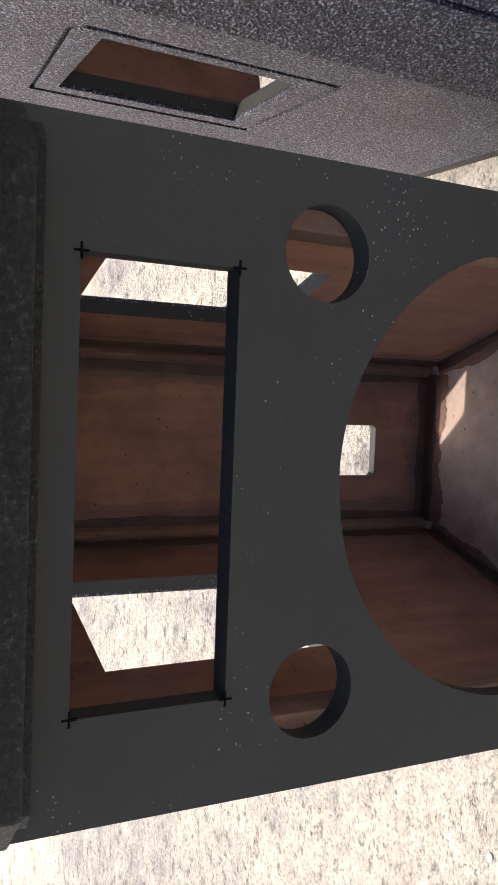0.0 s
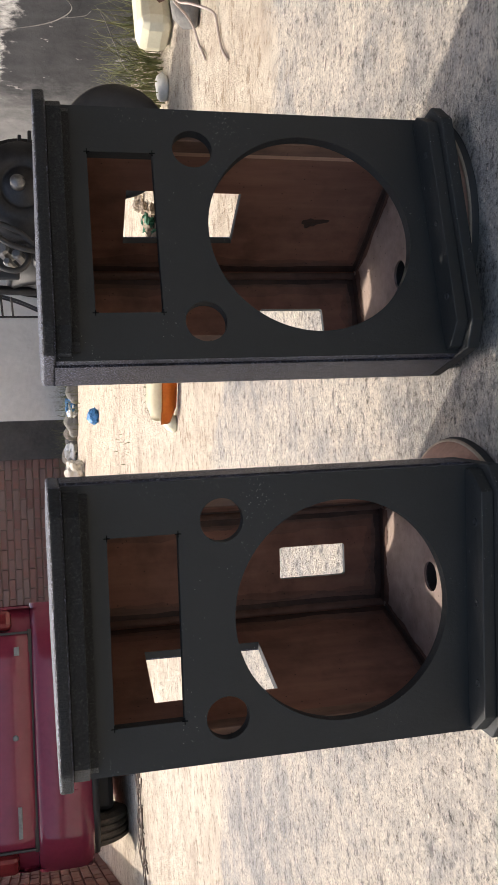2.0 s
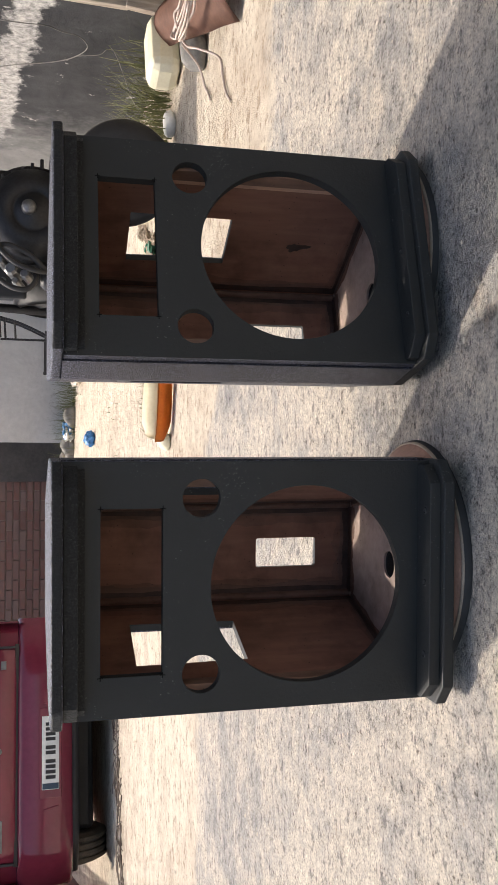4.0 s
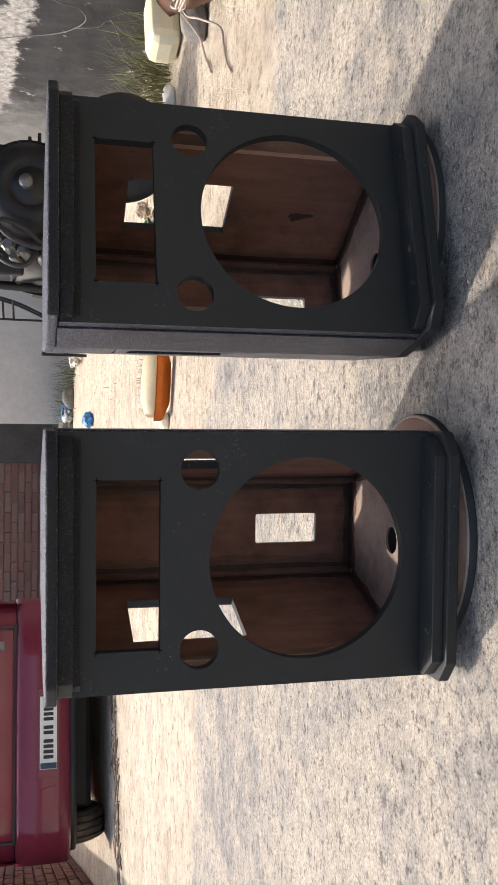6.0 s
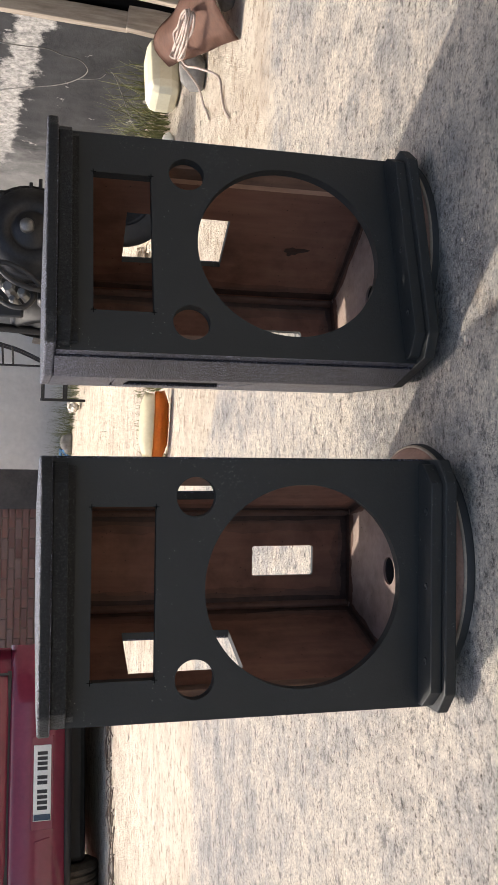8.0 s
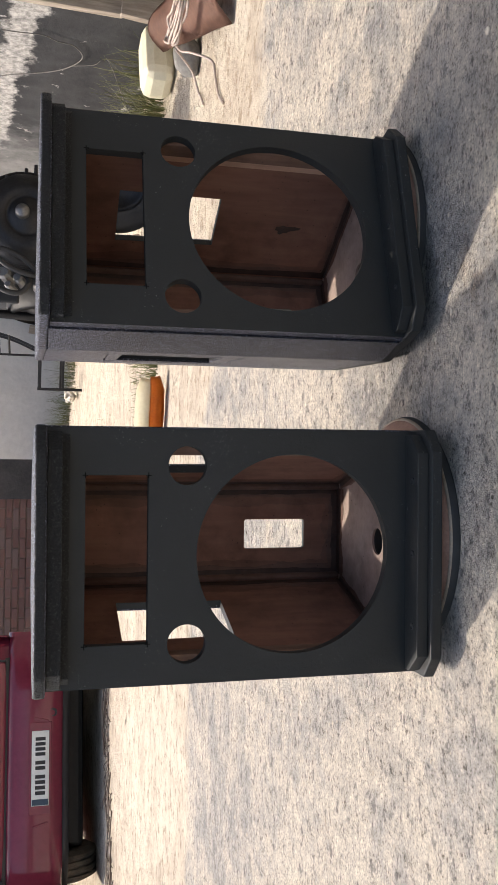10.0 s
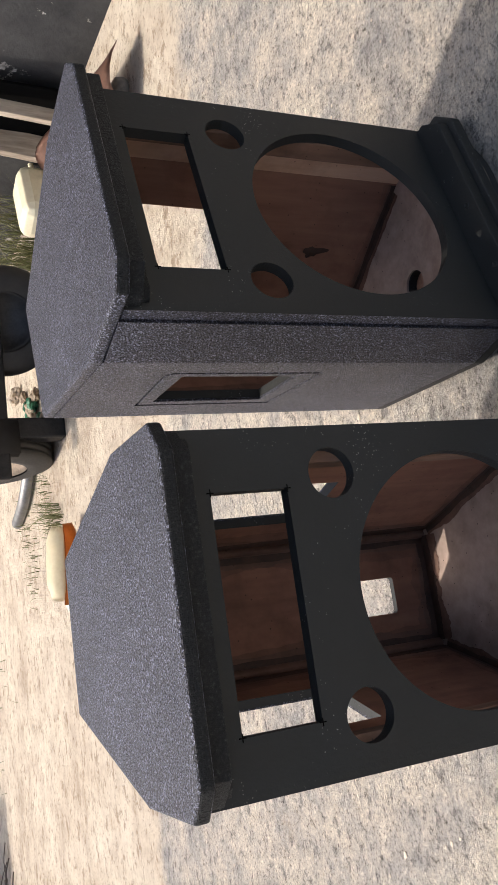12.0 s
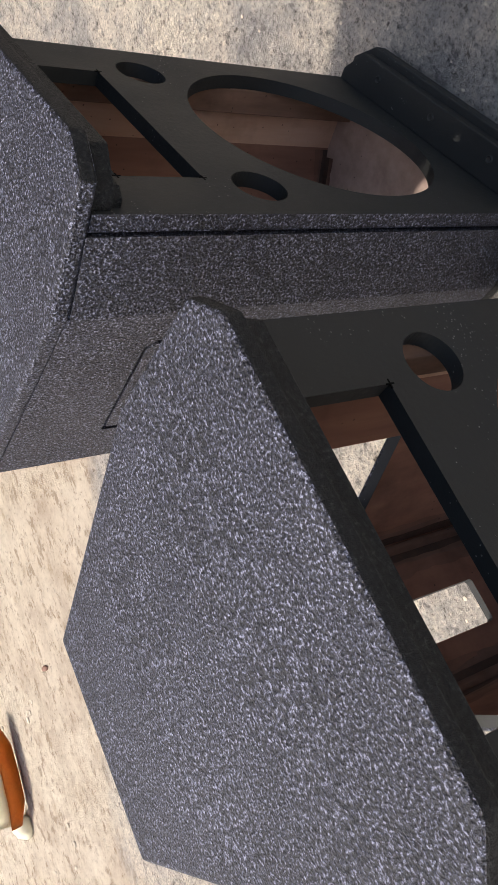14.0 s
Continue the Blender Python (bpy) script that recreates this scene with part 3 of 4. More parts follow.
        on_floor = lambda a, b, h, s=s: (s * (C3[0] + along.x * a + inward.x * (PLY + b)), C3[1] + along.y * a + inward.y * (PLY + b), BASE1 + 0.0033 + h)
        seal_shaded(cab, within, BASE1 + 0.005, CAP0 - 0.004, length - 0.014, -1, 0.020, 1 + s)
        seal_shaded(cab, on_back, BASE1 + 0.005, CAP0 - 0.004, 0.066, -1, 0.017, 2 + s)
        seal_shaded(cab, on_floor, 0.012, length - 0.020, 0.001, 1, 0.013, 3 + s, False)
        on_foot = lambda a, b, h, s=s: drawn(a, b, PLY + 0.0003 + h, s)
        seal_shaded(cab, on_foot, 0.004, length - 0.016, BASE1 + 0.003, 1, 0.011, 8 + s)
        if smeared and s > 0:
            part("glue_smear", smear(lambda a, b, h, s=s: drawn(a, b, PLY + 0.0003 + h, s), 0.11, 0.135, 2.0), SEALSHADE, cab)
    back = lambda u, v, d: (u, C4[1] - d, v)
    thin = 0.008
    part("back_board", slab(box_loop(-0.0825, BASE1, 0.0825, CAP0 + 0.006), [box_loop(-0.0258, 0.0965, 0.0187, 0.1910, 0.0025)], back, thin, (0, 1, 0, 2)), [COAT, BOARD, BAFFLE], cab)
    back_floor = lambda a, b, h: (a, b, BASE1 + 0.0033 + h)
    seal_shaded(cab, back_floor, -0.066, 0.066, 0.2805, -1, 0.024, 6, False)
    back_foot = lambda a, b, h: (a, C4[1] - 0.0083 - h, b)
    seal_shaded(cab, back_foot, -0.064, 0.064, BASE1 + 0.003, 1, 0.017, 7)
    # rails with cut ends above and below the front board
    for name, z0, z1, deep in (("top_rail", 0.470, 0.486, 0.036), ("bottom_rail", 0.0387, 0.053, 0.036)):
        w = 0.1445
        shape = [(-w, 0.0), (-w, -0.012), (-w + 0.022, -deep), (w - 0.022, -deep), (w, -0.012), (w, 0.0)]
        bevelled(part(name, prism(shape, z0, z1), SHADEDCOAT if name == "top_rail" else BAFFLE, cab), 0.0012)
    part("cove_strip", prism([(-0.14, 0), (-0.14, -0.006), (-0.132, -0.012), (0.132, -0.012), (0.14, -0.006), (0.14, 0)], 0.4615, 0.4698), SHADEDCOAT, cab)
    for x in (-0.088, 0.0, 0.088):
        part("screw_dimple", lathe([(0, 0.0), (0.0022, 0.0003), (0.0034, 0.0011), (0.0042, 0.0004), (0.0044, -0.0004)], 16, pose(x, -0.022, 0.0531)), BAFFLE, cab)
    # round stand the cabinet rests on
    disc = thing("round_stand", m, disc_label, "stand", "stands under the cabinets")
    at = pose(disc_at[0], disc_at[1], -0.001)
    part("side", lathe([(0.0, -0.004), (0.1575, -0.004), (0.1582, 0.004), (0.1562, 0.0105)], 96, at), RUBBER, disc, smooth=True)
    part("lip", lathe([(0.1562, 0.0105), (0.1552, 0.0128), (0.1538, 0.0136), (0.1526, 0.0130)], 96, at), RIM, disc, "thin paler edge", smooth=True)
    part("top", lathe([(0.1526, 0.0130), (0.141, 0.0235), (0.136, 0.0254), (0.0, 0.0254)], 96, at), DUSTY, disc, "dusty brown upper face", smooth=True)
    return cab


LEAN = pose(0, 0, 0, -1.95, -0.42, 0)
SLOPE = Matrix.Translation((0.2, 0.1, 0)) @ pose(0, 0, 0, 0.55, 0, 0) @ Matrix.Translation((-0.2, -0.1, 0))
cabinet(SLOPE @ Matrix.Translation((0.0039, 0, 0)) @ LEAN, "empty black textured speaker cabinet on a round stand",
        "dusty round black stand under a speaker cabinet", (0.014, 0.115), (-0.1003, 0.0940), (-0.1022, 0.1052))
cabinet(SLOPE @ Matrix.Translation((0.4189, 0.0845, -0.002)) @ LEAN @ pose(0, 0, 0, 0, 0.1, 16.0), "empty black textured speaker cabinet turned slightly inward",
        "dusty round black stand under the turned cabinet", (0.046, 0.124), (-0.0958, 0.0922), (-0.1064, 0.0993), 0.252, True)

# ---- parked hatchback ----
def shell(profile, half, corner, power=5, n=24, m=None, front_corner=None):
    """A car-body skin: a side profile of (y, z) swept across, drawn in at the sides by half(z) and rounded in plan at the corners."""
    bm = bmesh.new()
    rows = []
    for y, z, pull in profile:
        row = []
        for k in range(n + 1):
            u = math.sin((k / n - 0.5) * math.pi)
            row.append(bm.verts.new((u * half(z), y + pull * corner * abs(u) ** power, z)))
        rows.append(row)
    for a, b in zip(rows, rows[1:]):
        for k in range(n):
            bm.faces.new((a[k], a[k + 1], b[k + 1], b[k]))
    if m is not None:
        bmesh.ops.transform(bm, matrix=m, verts=bm.verts)
    bmesh.ops.recalc_face_normals(bm, faces=bm.faces)
    return bm


def car_wheel(car, x, y, r=0.275, w=0.165):
    axle = pose(x, y, r, 0, 90, 0)
    prof = [(r * 0.62, -w / 2), (r * 0.86, -w / 2 - 0.004), (r * 0.96, -w / 2 + 0.012)]
    for k in range(4):
        z = -w / 2 + 0.024 + k * (w - 0.048) / 3
        prof += [(r * 0.985, z - 0.012), (r, z - 0.008), (r, z + 0.008), (r * 0.985, z + 0.012), (r * 0.955, z + 0.0135)]
    prof += [(r * 0.96, w / 2 - 0.012), (r * 0.86, w / 2 + 0.004), (r * 0.62, w / 2)]
    wheel = part("wheel", lathe([(r * 0.62, -w / 2 + 0.01), (r * 0.55, -0.02), (0.05, 0.0), (0.05, 0.03), (r * 0.55, 0.02), (r * 0.62, w / 2 - 0.01)], 40, axle, True), ALLOY, car, smooth=True)
    part("tyre", lathe(prof, 48, axle), OLDTYRE, wheel, "dusty grooved tyre")


def build_car(m):
    car = thing("car", m, "dark red hatchback parked with its tail to the yard", "car")
    half = lambda z: 0.755 - 0.10 * max(z - 0.75, 0) ** 1.3 - 0.06 * max(0.42 - z, 0)
    prof = [(0.10, 0.235, 1), (0.07, 0.30, 1), (0.05, 0.42, 1), (0.05, 0.55, 1), (0.045, 0.62, 1), (0.06, 0.80, 1), (0.10, 0.92, 1), (0.24, 1.16, 0.8), (0.42, 1.40, 0.5), (0.62, 1.47, 0.3),
            (1.3, 1.50, 0), (2.0, 1.46, 0), (2.75, 1.02, 0), (3.45, 0.88, -0.8), (3.62, 0.66, -1), (3.64, 0.40, -1), (3.58, 0.235, -1), (0.10, 0.235, 1)]
    part("body", shell(prof, half, 0.20), PAINT, car, smooth=True)
    side = [(0.22, 0.235), (0.16, 0.6), (0.22, 0.92), (0.5, 1.35), (0.75, 1.46), (1.9, 1.44), (2.65, 1.02), (3.35, 0.85), (3.45, 0.45), (3.4, 0.235)]
    for s in (1, -1):
        bm = bmesh.new()
        bm.faces.new([bm.verts.new((s * (half(z) - 0.012), y, z)) for y, z in side])
        part("flank", bm, PAINT, car)
    bump_prof = [(0.05, 0.225, 1), (0.0, 0.245, 1), (-0.012, 0.31, 1), (-0.012, 0.42, 1), (-0.004, 0.50, 1), (0.012, 0.535, 1), (0.05, 0.545, 1)]
    bumper = part("bumper", shell(bump_prof, lambda z: 0.77, 0.22), PAINT, car, "maroon bumper with a recess for the plate", smooth=True)
    part("air_dam", shell([(0.06, 0.19, 1), (0.04, 0.20, 1), (0.03, 0.235, 1), (0.06, 0.24, 1)], lambda z: 0.72, 0.22), BLACKPLASTIC, car, smooth=True)
    hatch_prof = [(0.035, 0.553, 1), (0.024, 0.565, 1), (0.020, 0.66, 1), (0.032, 0.80, 1), (0.072, 0.92, 1), (0.085, 0.925, 1)]
    hatch = part("hatch_door", shell(hatch_prof, lambda z: 0.585 + 0.02 * (z - 0.5), 0.05, 6), PAINT, car, "maroon hatch door", smooth=True)
    part("hatch_seam", shell([(0.045, 0.536, 1), (0.038, 0.540, 1), (0.036, 0.558, 1), (0.045, 0.562, 1)], lambda z: 0.62, 0.05, 6), BLACKPLASTIC, hatch)
    for s in (1, -1):
        part("seam", cube(0.014, 0.02, 0.36, pose(s * 0.602, 0.075, 0.735), 0.003), BLACKPLASTIC, hatch)
        part("tail_lamp", cube(0.12, 0.09, 0.30, pose(s * 0.672, 0.135, 0.80, 0, 0, s * 22), 0.03), GLASSY, car, "dark red tail lamp")
        part("bumper_crease", cube(0.012, 0.012, 0.085, pose(s * 0.285 - 0.02, -0.008, 0.355, 0, s * 14, 0), 0.004), PAINT, bumper)
    part("rear_window", shell([(0.13, 0.955, 1), (0.235, 1.155, 1), (0.385, 1.36, 0.8)], lambda z: 0.56 - 0.12 * (z - 0.95), 0.04), BLACKPLASTIC, car, smooth=True)
    part("plate_recess", cube(0.50, 0.012, 0.125, pose(-0.0, -0.008, 0.358), 0.004), PAINT, bumper)
    plate = part("number_plate", cube(0.405, 0.008, 0.097, pose(0.0, -0.018, 0.358), 0.003), WHITE, car, "white number plate with dark bars")
    part("plate_band", cube(0.032, 0.004, 0.091, pose(-0.183, -0.0236, 0.358), 0.001), NAVY, plate)
    x = -0.152
    for w in (0.036, 0.036, 0.036, 0.036, 0, 0.036, 0.036, 0, 0.034, 0.034, 0.034, 0.034):
        if w:
            part("plate_bar", cube(w * 0.55, 0.0026, 0.056, pose(x + w / 2, -0.0228, 0.358), 0.0008), BLACKPLASTIC, plate)
        x += w * 0.81 if w else 0.018
    part("lock", lathe([(0, 0.006), (0.012, 0.006), (0.017, 0.0)], 20, pose(0.02, 0.016, 0.645, 90, 0, 0)), ALLOY, hatch)
    part("badge", cube(0.17, 0.006, 0.022, pose(-0.44, 0.022, 0.635), 0.002), ALLOY, hatch, "chrome badge strip")
    part("badge", cube(0.05, 0.006, 0.03, pose(0.50, 0.026, 0.625), 0.002), ALLOY, hatch, "chrome badge strip")
    part("emblem", lathe([(0, 0.008), (0.035, 0.006), (0.05, 0.0)], 28, pose(0.0, 0.026, 0.80, 90, 0, 0)), ALLOY, hatch)
    part("tow_eye", lathe([(0.012, 0.0), (0.02, 0.004), (0.026, 0.0)], 20, pose(0.30, -0.004, 0.29, 90, 0, 0)), BLACKPLASTIC, bumper)
    part("underbody", cube(1.2, 3.2, 0.06, pose(0, 1.85, 0.24), 0.02), BLACKPLASTIC, car)
    part("fuel_tank", cube(1.15, 0.7, 0.13, pose(0, 1.15, 0.175), 0.03), BLACKPLASTIC, car)
    # low black block added to make the space under the car dark
    part("under_shade_block", cube(1.02, 0.34, 0.13, pose(0, 0.50, 0.155), 0.03), BLACKPLASTIC, car)
    part("axle_beam", tube([(-0.6, 0.62, 0.2), (0, 0.60, 0.21), (0.6, 0.62, 0.2)], 0.03), IRON, car)
    part("silencer", lathe([(0, -0.16), (0.06, -0.15), (0.065, 0.15), (0, 0.16)], 20, pose(0.34, 0.42, 0.22, 0, 90, 0)), IRON, car)
    for x, y in ((-0.60, 0.46), (0.60, 0.46), (-0.60, 2.95), (0.60, 2.95)):
        car_wheel(car, x, y)


build_car(pose(-1.70, 4.10, 0, 0, 0, 13))


# ---- stripped vehicle beside the wall ----
def build_chassis(m):
    """Small stripped three-wheeler: end post, round gear casing, hoses and a wheel, all black with oil."""
    v = thing("stripped_vehicle", m, "oily black stripped vehicle chassis with wheel and hoses", "vehicle")
    casing = part("gear_casing", lathe([(0, 0.0), (0.155, 0.0), (0.16, 0.03), (0.15, 0.07), (0.115, 0.10), (0.075, 0.112), (0.070, 0.104), (0.058, 0.104), (0.052, 0.116), (0, 0.118)], 48, pose(0.98, 2.12, 0.50, 90, 0, 0)), IRON, v, smooth=True)
    part("hub_cap", lathe([(0, 0.045), (0.018, 0.042), (0.024, 0.03), (0.024, 0.0)], 24, pose(0.985, 2.01, 0.515, 90, 0, 0)), ALLOY, casing, "dull bare hub nut", smooth=True)
    part("flange", lathe([(0.165, 0.0), (0.178, 0.006), (0.178, 0.024), (0.165, 0.03)], 48, pose(0.98, 2.14, 0.50, 90, 0, 0)), IRON, casing)
    block = part("block", cube(0.30, 0.22, 0.42, pose(1.0, 2.26, 0.46), 0.02), IRON, v)
    for k in range(6):
        part("fin", cube(0.10 - 0.006 * k, 0.16, 0.012, pose(1.14 - 0.012 * k, 2.16, 0.44 + 0.032 * k), 0.003), IRON, block)
    part("filler_pipe", lathe([(0.0, 0.0), (0.032, 0.0), (0.03, 0.06), (0.036, 0.065), (0.036, 0.085), (0.024, 0.095), (0, 0.097)], 24, pose(1.10, 2.18, 0.60, 0, 35, 0)), IRON, v, smooth=True)
    part("head", cube(0.34, 0.26, 0.34, pose(0.93, 2.28, 0.82), 0.03), IRON, v)
    hoses = (((0.80, 2.02, 0.64), (0.855, 1.99, 0.60), (0.83, 1.98, 0.52), (0.78, 1.99, 0.46), (0.76, 2.05, 0.42)),
             ((0.88, 2.0, 0.63), (0.83, 1.97, 0.60), (0.79, 1.97, 0.55), (0.77, 1.98, 0.47), (0.80, 2.04, 0.43)),
             ((0.75, 2.0, 0.62), (0.715, 1.98, 0.57), (0.71, 1.98, 0.52), (0.745, 1.99, 0.49), (0.79, 2.03, 0.50)))
    for h in hoses:
        part("hose", tube(h, 0.009), RUBBER, v, smooth=True)
    for x, z, r in ((0.775, 0.565, 0.024), (0.76, 0.52, 0.018), (0.80, 0.60, 0.016), (0.735, 0.55, 0.014)):
        part("union", lathe([(0, 0.03), (r * 0.7, 0.03), (r, 0.02), (r, -0.05), (0, -0.05)], 8, pose(x, 2.02, z, 70, 30, 0)), ALLOY, v)
    part("pump", lathe([(0, -0.07), (0.042, -0.07), (0.046, -0.05), (0.046, 0.06), (0.03, 0.075), (0, 0.075)], 28, pose(0.77, 2.08, 0.40)), IRON, v, smooth=True)
    # upright front wheel with its mudguard and fork
    fr, fw = 0.265, 0.115
    hub = pose(0.762, 2.42, fr, 0, 90, 0)
    front = part("front_wheel", lathe([(fr * 0.66, -fw / 2 + 0.006), (fr * 0.60, -0.02), (fr * 0.2, -0.036), (0.03, -0.05), (0.03, 0.05), (fr * 0.2, 0.036), (fr * 0.60, 0.02), (fr * 0.66, fw / 2 - 0.006)], 44, hub, True), EARTHY, v, "dust-caked wheel disc", smooth=True)
    tread = [(fr * 0.66, -fw / 2), (fr * 0.80, -fw / 2 - 0.006), (fr * 0.93, -fw / 2 + 0.008)]
    for k in range(4):
        z = -fw / 2 + 0.022 + k * (fw - 0.044) / 3
        tread += [(fr * 0.985, z - 0.010), (fr, z - 0.006), (fr, z + 0.006), (fr * 0.985, z + 0.010), (fr * 0.96, z + 0.0115)]
    tread += [(fr * 0.93, fw / 2 - 0.008), (fr * 0.80, fw / 2 + 0.006), (fr * 0.66, fw / 2)]
    part("tyre", lathe(tread, 56, hub), RUBBER, front, "black tyre", smooth=True)
    for k in range(5):
        a = 2 * math.pi * k / 5 + 0.4
        part("wheel_nut", lathe([(0, 0.01), (0.009, 0.009), (0.010, 0.0)], 6, pose(0.762 - 0.042, 2.42 + 0.055 * math.cos(a), fr + 0.055 * math.sin(a), 0, -90, 0)), ALLOY, front)
    guard = bmesh.new()
    arcs = []
    for k in range(19):
        a = radians(200 - 10.0 * k)
        arcs.append([guard.verts.new((0.762 + x, 2.42 + (0.305 - drop) * math.cos(a), fr + (0.305 - drop) * math.sin(a))) for x, drop in ((-0.066, 0.02), (-0.055, 0.004), (0.0, 0.0), (0.055, 0.004), (0.066, 0.02))])
    for p, q in zip(arcs, arcs[1:]):
        for j in range(4):
            guard.faces.new((p[j], p[j + 1], q[j + 1], q[j]))
    bmesh.ops.solidify(guard, geom=guard.faces[:], thickness=0.003)
    part("mudguard", guard, BLACKPLASTIC, v, smooth=True)
    for dx in (-0.075, 0.075):
        part("fork_leg", tube([(0.762 + dx, 2.42, fr), (0.762 + dx * 0.9, 2.36, 0.62), (0.762 + dx * 0.8, 2.32, 1.0)], 0.017, 10), IRON, v, smooth=True)
    part("leg_shield", cube(0.118, 0.02, 0.52, pose(0.762, 2.17, 0.78), 0.008), BLACKPLASTIC, v)
    part("bolt", lathe([(0, 0.012), (0.011, 0.01), (0.012, 0.0)], 6, pose(0.765, 2.16, 0.60, 90, 0, 0)), ALLOY, v)
    part("cross_beam", cube(0.70, 0.06, 0.08, pose(0.97, 2.16, 0.235), 0.008), IRON, v)
    part("rear_post", cube(0.07, 0.07, 0.24, pose(0.80, 2.20, 0.12), 0.006), IRON, v)
    r, w = 0.185, 0.10
    axle = pose(1.165, 2.14, r, 0, 90, 65)
    wheel = part("wheel", lathe([(r * 0.55, -w / 2 + 0.01), (r * 0.5, -0.01), (0.0, 0.0), (0.0, 0.02), (r * 0.5, 0.012), (r * 0.55, w / 2 - 0.01)], 36, axle, True), IRON, v, smooth=True)
    part("tyre", lathe([(r * 0.55, -w / 2), (r * 0.80, -w / 2 - 0.008), (r * 0.95, -w / 2 + 0.012), (r, -0.02), (r, 0.02), (r * 0.95, w / 2 - 0.012), (r * 0.80, w / 2 + 0.008), (r * 0.55, w / 2)], 48, axle), RUBBER, wheel, smooth=True)


build_chassis(pose(-0.066, 0, 0))


# ---- things along the plastered wall ----
def jerry_can(m):
    can = thing("jerry_can", m, "cream plastic jerry can lying on its side by the wall", "jerry can")
    bevelled(part("body", cube(0.235, 0.15, 0.115, pose(0, 0, 0.0575), 0.036), CANPLASTIC, can), 0.004)
    part("neck", lathe([(0.045, 0.0), (0.038, 0.014), (0.024, 0.024), (0.024, 0.042), (0, 0.042)], 28, pose(0.122, 0.03, 0.06, 0, 90, 0)), CANPLASTIC, can, smooth=True)
    part("handle", tube([(0.118, -0.055, 0.06), (0.15, -0.05, 0.06), (0.155, -0.02, 0.06), (0.128, 0.0, 0.06)], 0.01), CANPLASTIC, can, smooth=True)


jerry_can(pose(1.525, 2.09, 0, 0, 0, 20))


def plank_frame():
    """Weathered planks standing on end beside the wall, with a black sheet behind them."""
    f = thing("plank_frame", pose(1.555, 1.86, 0), "weathered wooden planks standing against the tarred wall", "planks")
    part("plank", cube(0.085, 0.03, 0.21, pose(0.035, 0.0, 0.106, 0, 6, 0), 0.003), TIMBER, f)
    part("plank", cube(0.060, 0.03, 0.70, pose(0.045, 0.012, 0.555, 0, 1.5, 0), 0.003), TIMBER, f)
    part("plank", cube(0.045, 0.025, 0.90, pose(0.052, -0.19, 0.45, 0, 4, 0), 0.003), TIMBER, f)
    part("brace", cube(0.03, 0.02, 0.90, pose(0.072, 0.045, 0.45, 0, 1.5, 0), 0.002), TIMBER, f)
    part("sheet", cube(0.010, 0.30, 0.90, pose(0.088, -0.10, 0.45, 0, 1, 0), 0.002), NEARBLACK, f, "black sheet behind the planks")


plank_frame()


def bent_sheet():
    """A rusty sheet, bent along its length, lying half on a stone."""
    bm = bmesh.new()
    rows = []
    n = 14
    for i in range(n + 1):
        u = i / n
        row = []
        for j in range(7):
            w = j / 6
            left = Vector((1.22, 1.15, 0.006)).lerp(Vector((1.362, 1.66, 0.11)), u)
            right = Vector((1.44, 1.11, 0.05)).lerp(Vector((1.43, 1.60, 0.16)), u)
            p = left.lerp(right, w)
            x, y, z = p.x, p.y, p.z + 0.05 * math.sin(math.pi * w) * (1 - 0.5 * u) + 0.016 * noise.noise((p.x * 8, p.y * 8, 1.7))
            row.append(bm.verts.new((x, y, z)))
        rows.append(row)
    for a, b in zip(rows, rows[1:]):
        for j in range(6):
            bm.faces.new((a[j], a[j + 1], b[j + 1], b[j]))
    bmesh.ops.solidify(bm, geom=bm.faces[:], thickness=0.003)
    s = finish("rusty_sheet", bm, RUST, smooth=True)
    tagged(s, "rusty bent metal sheet resting on stones by the wall", "metal sheet")


bent_sheet()


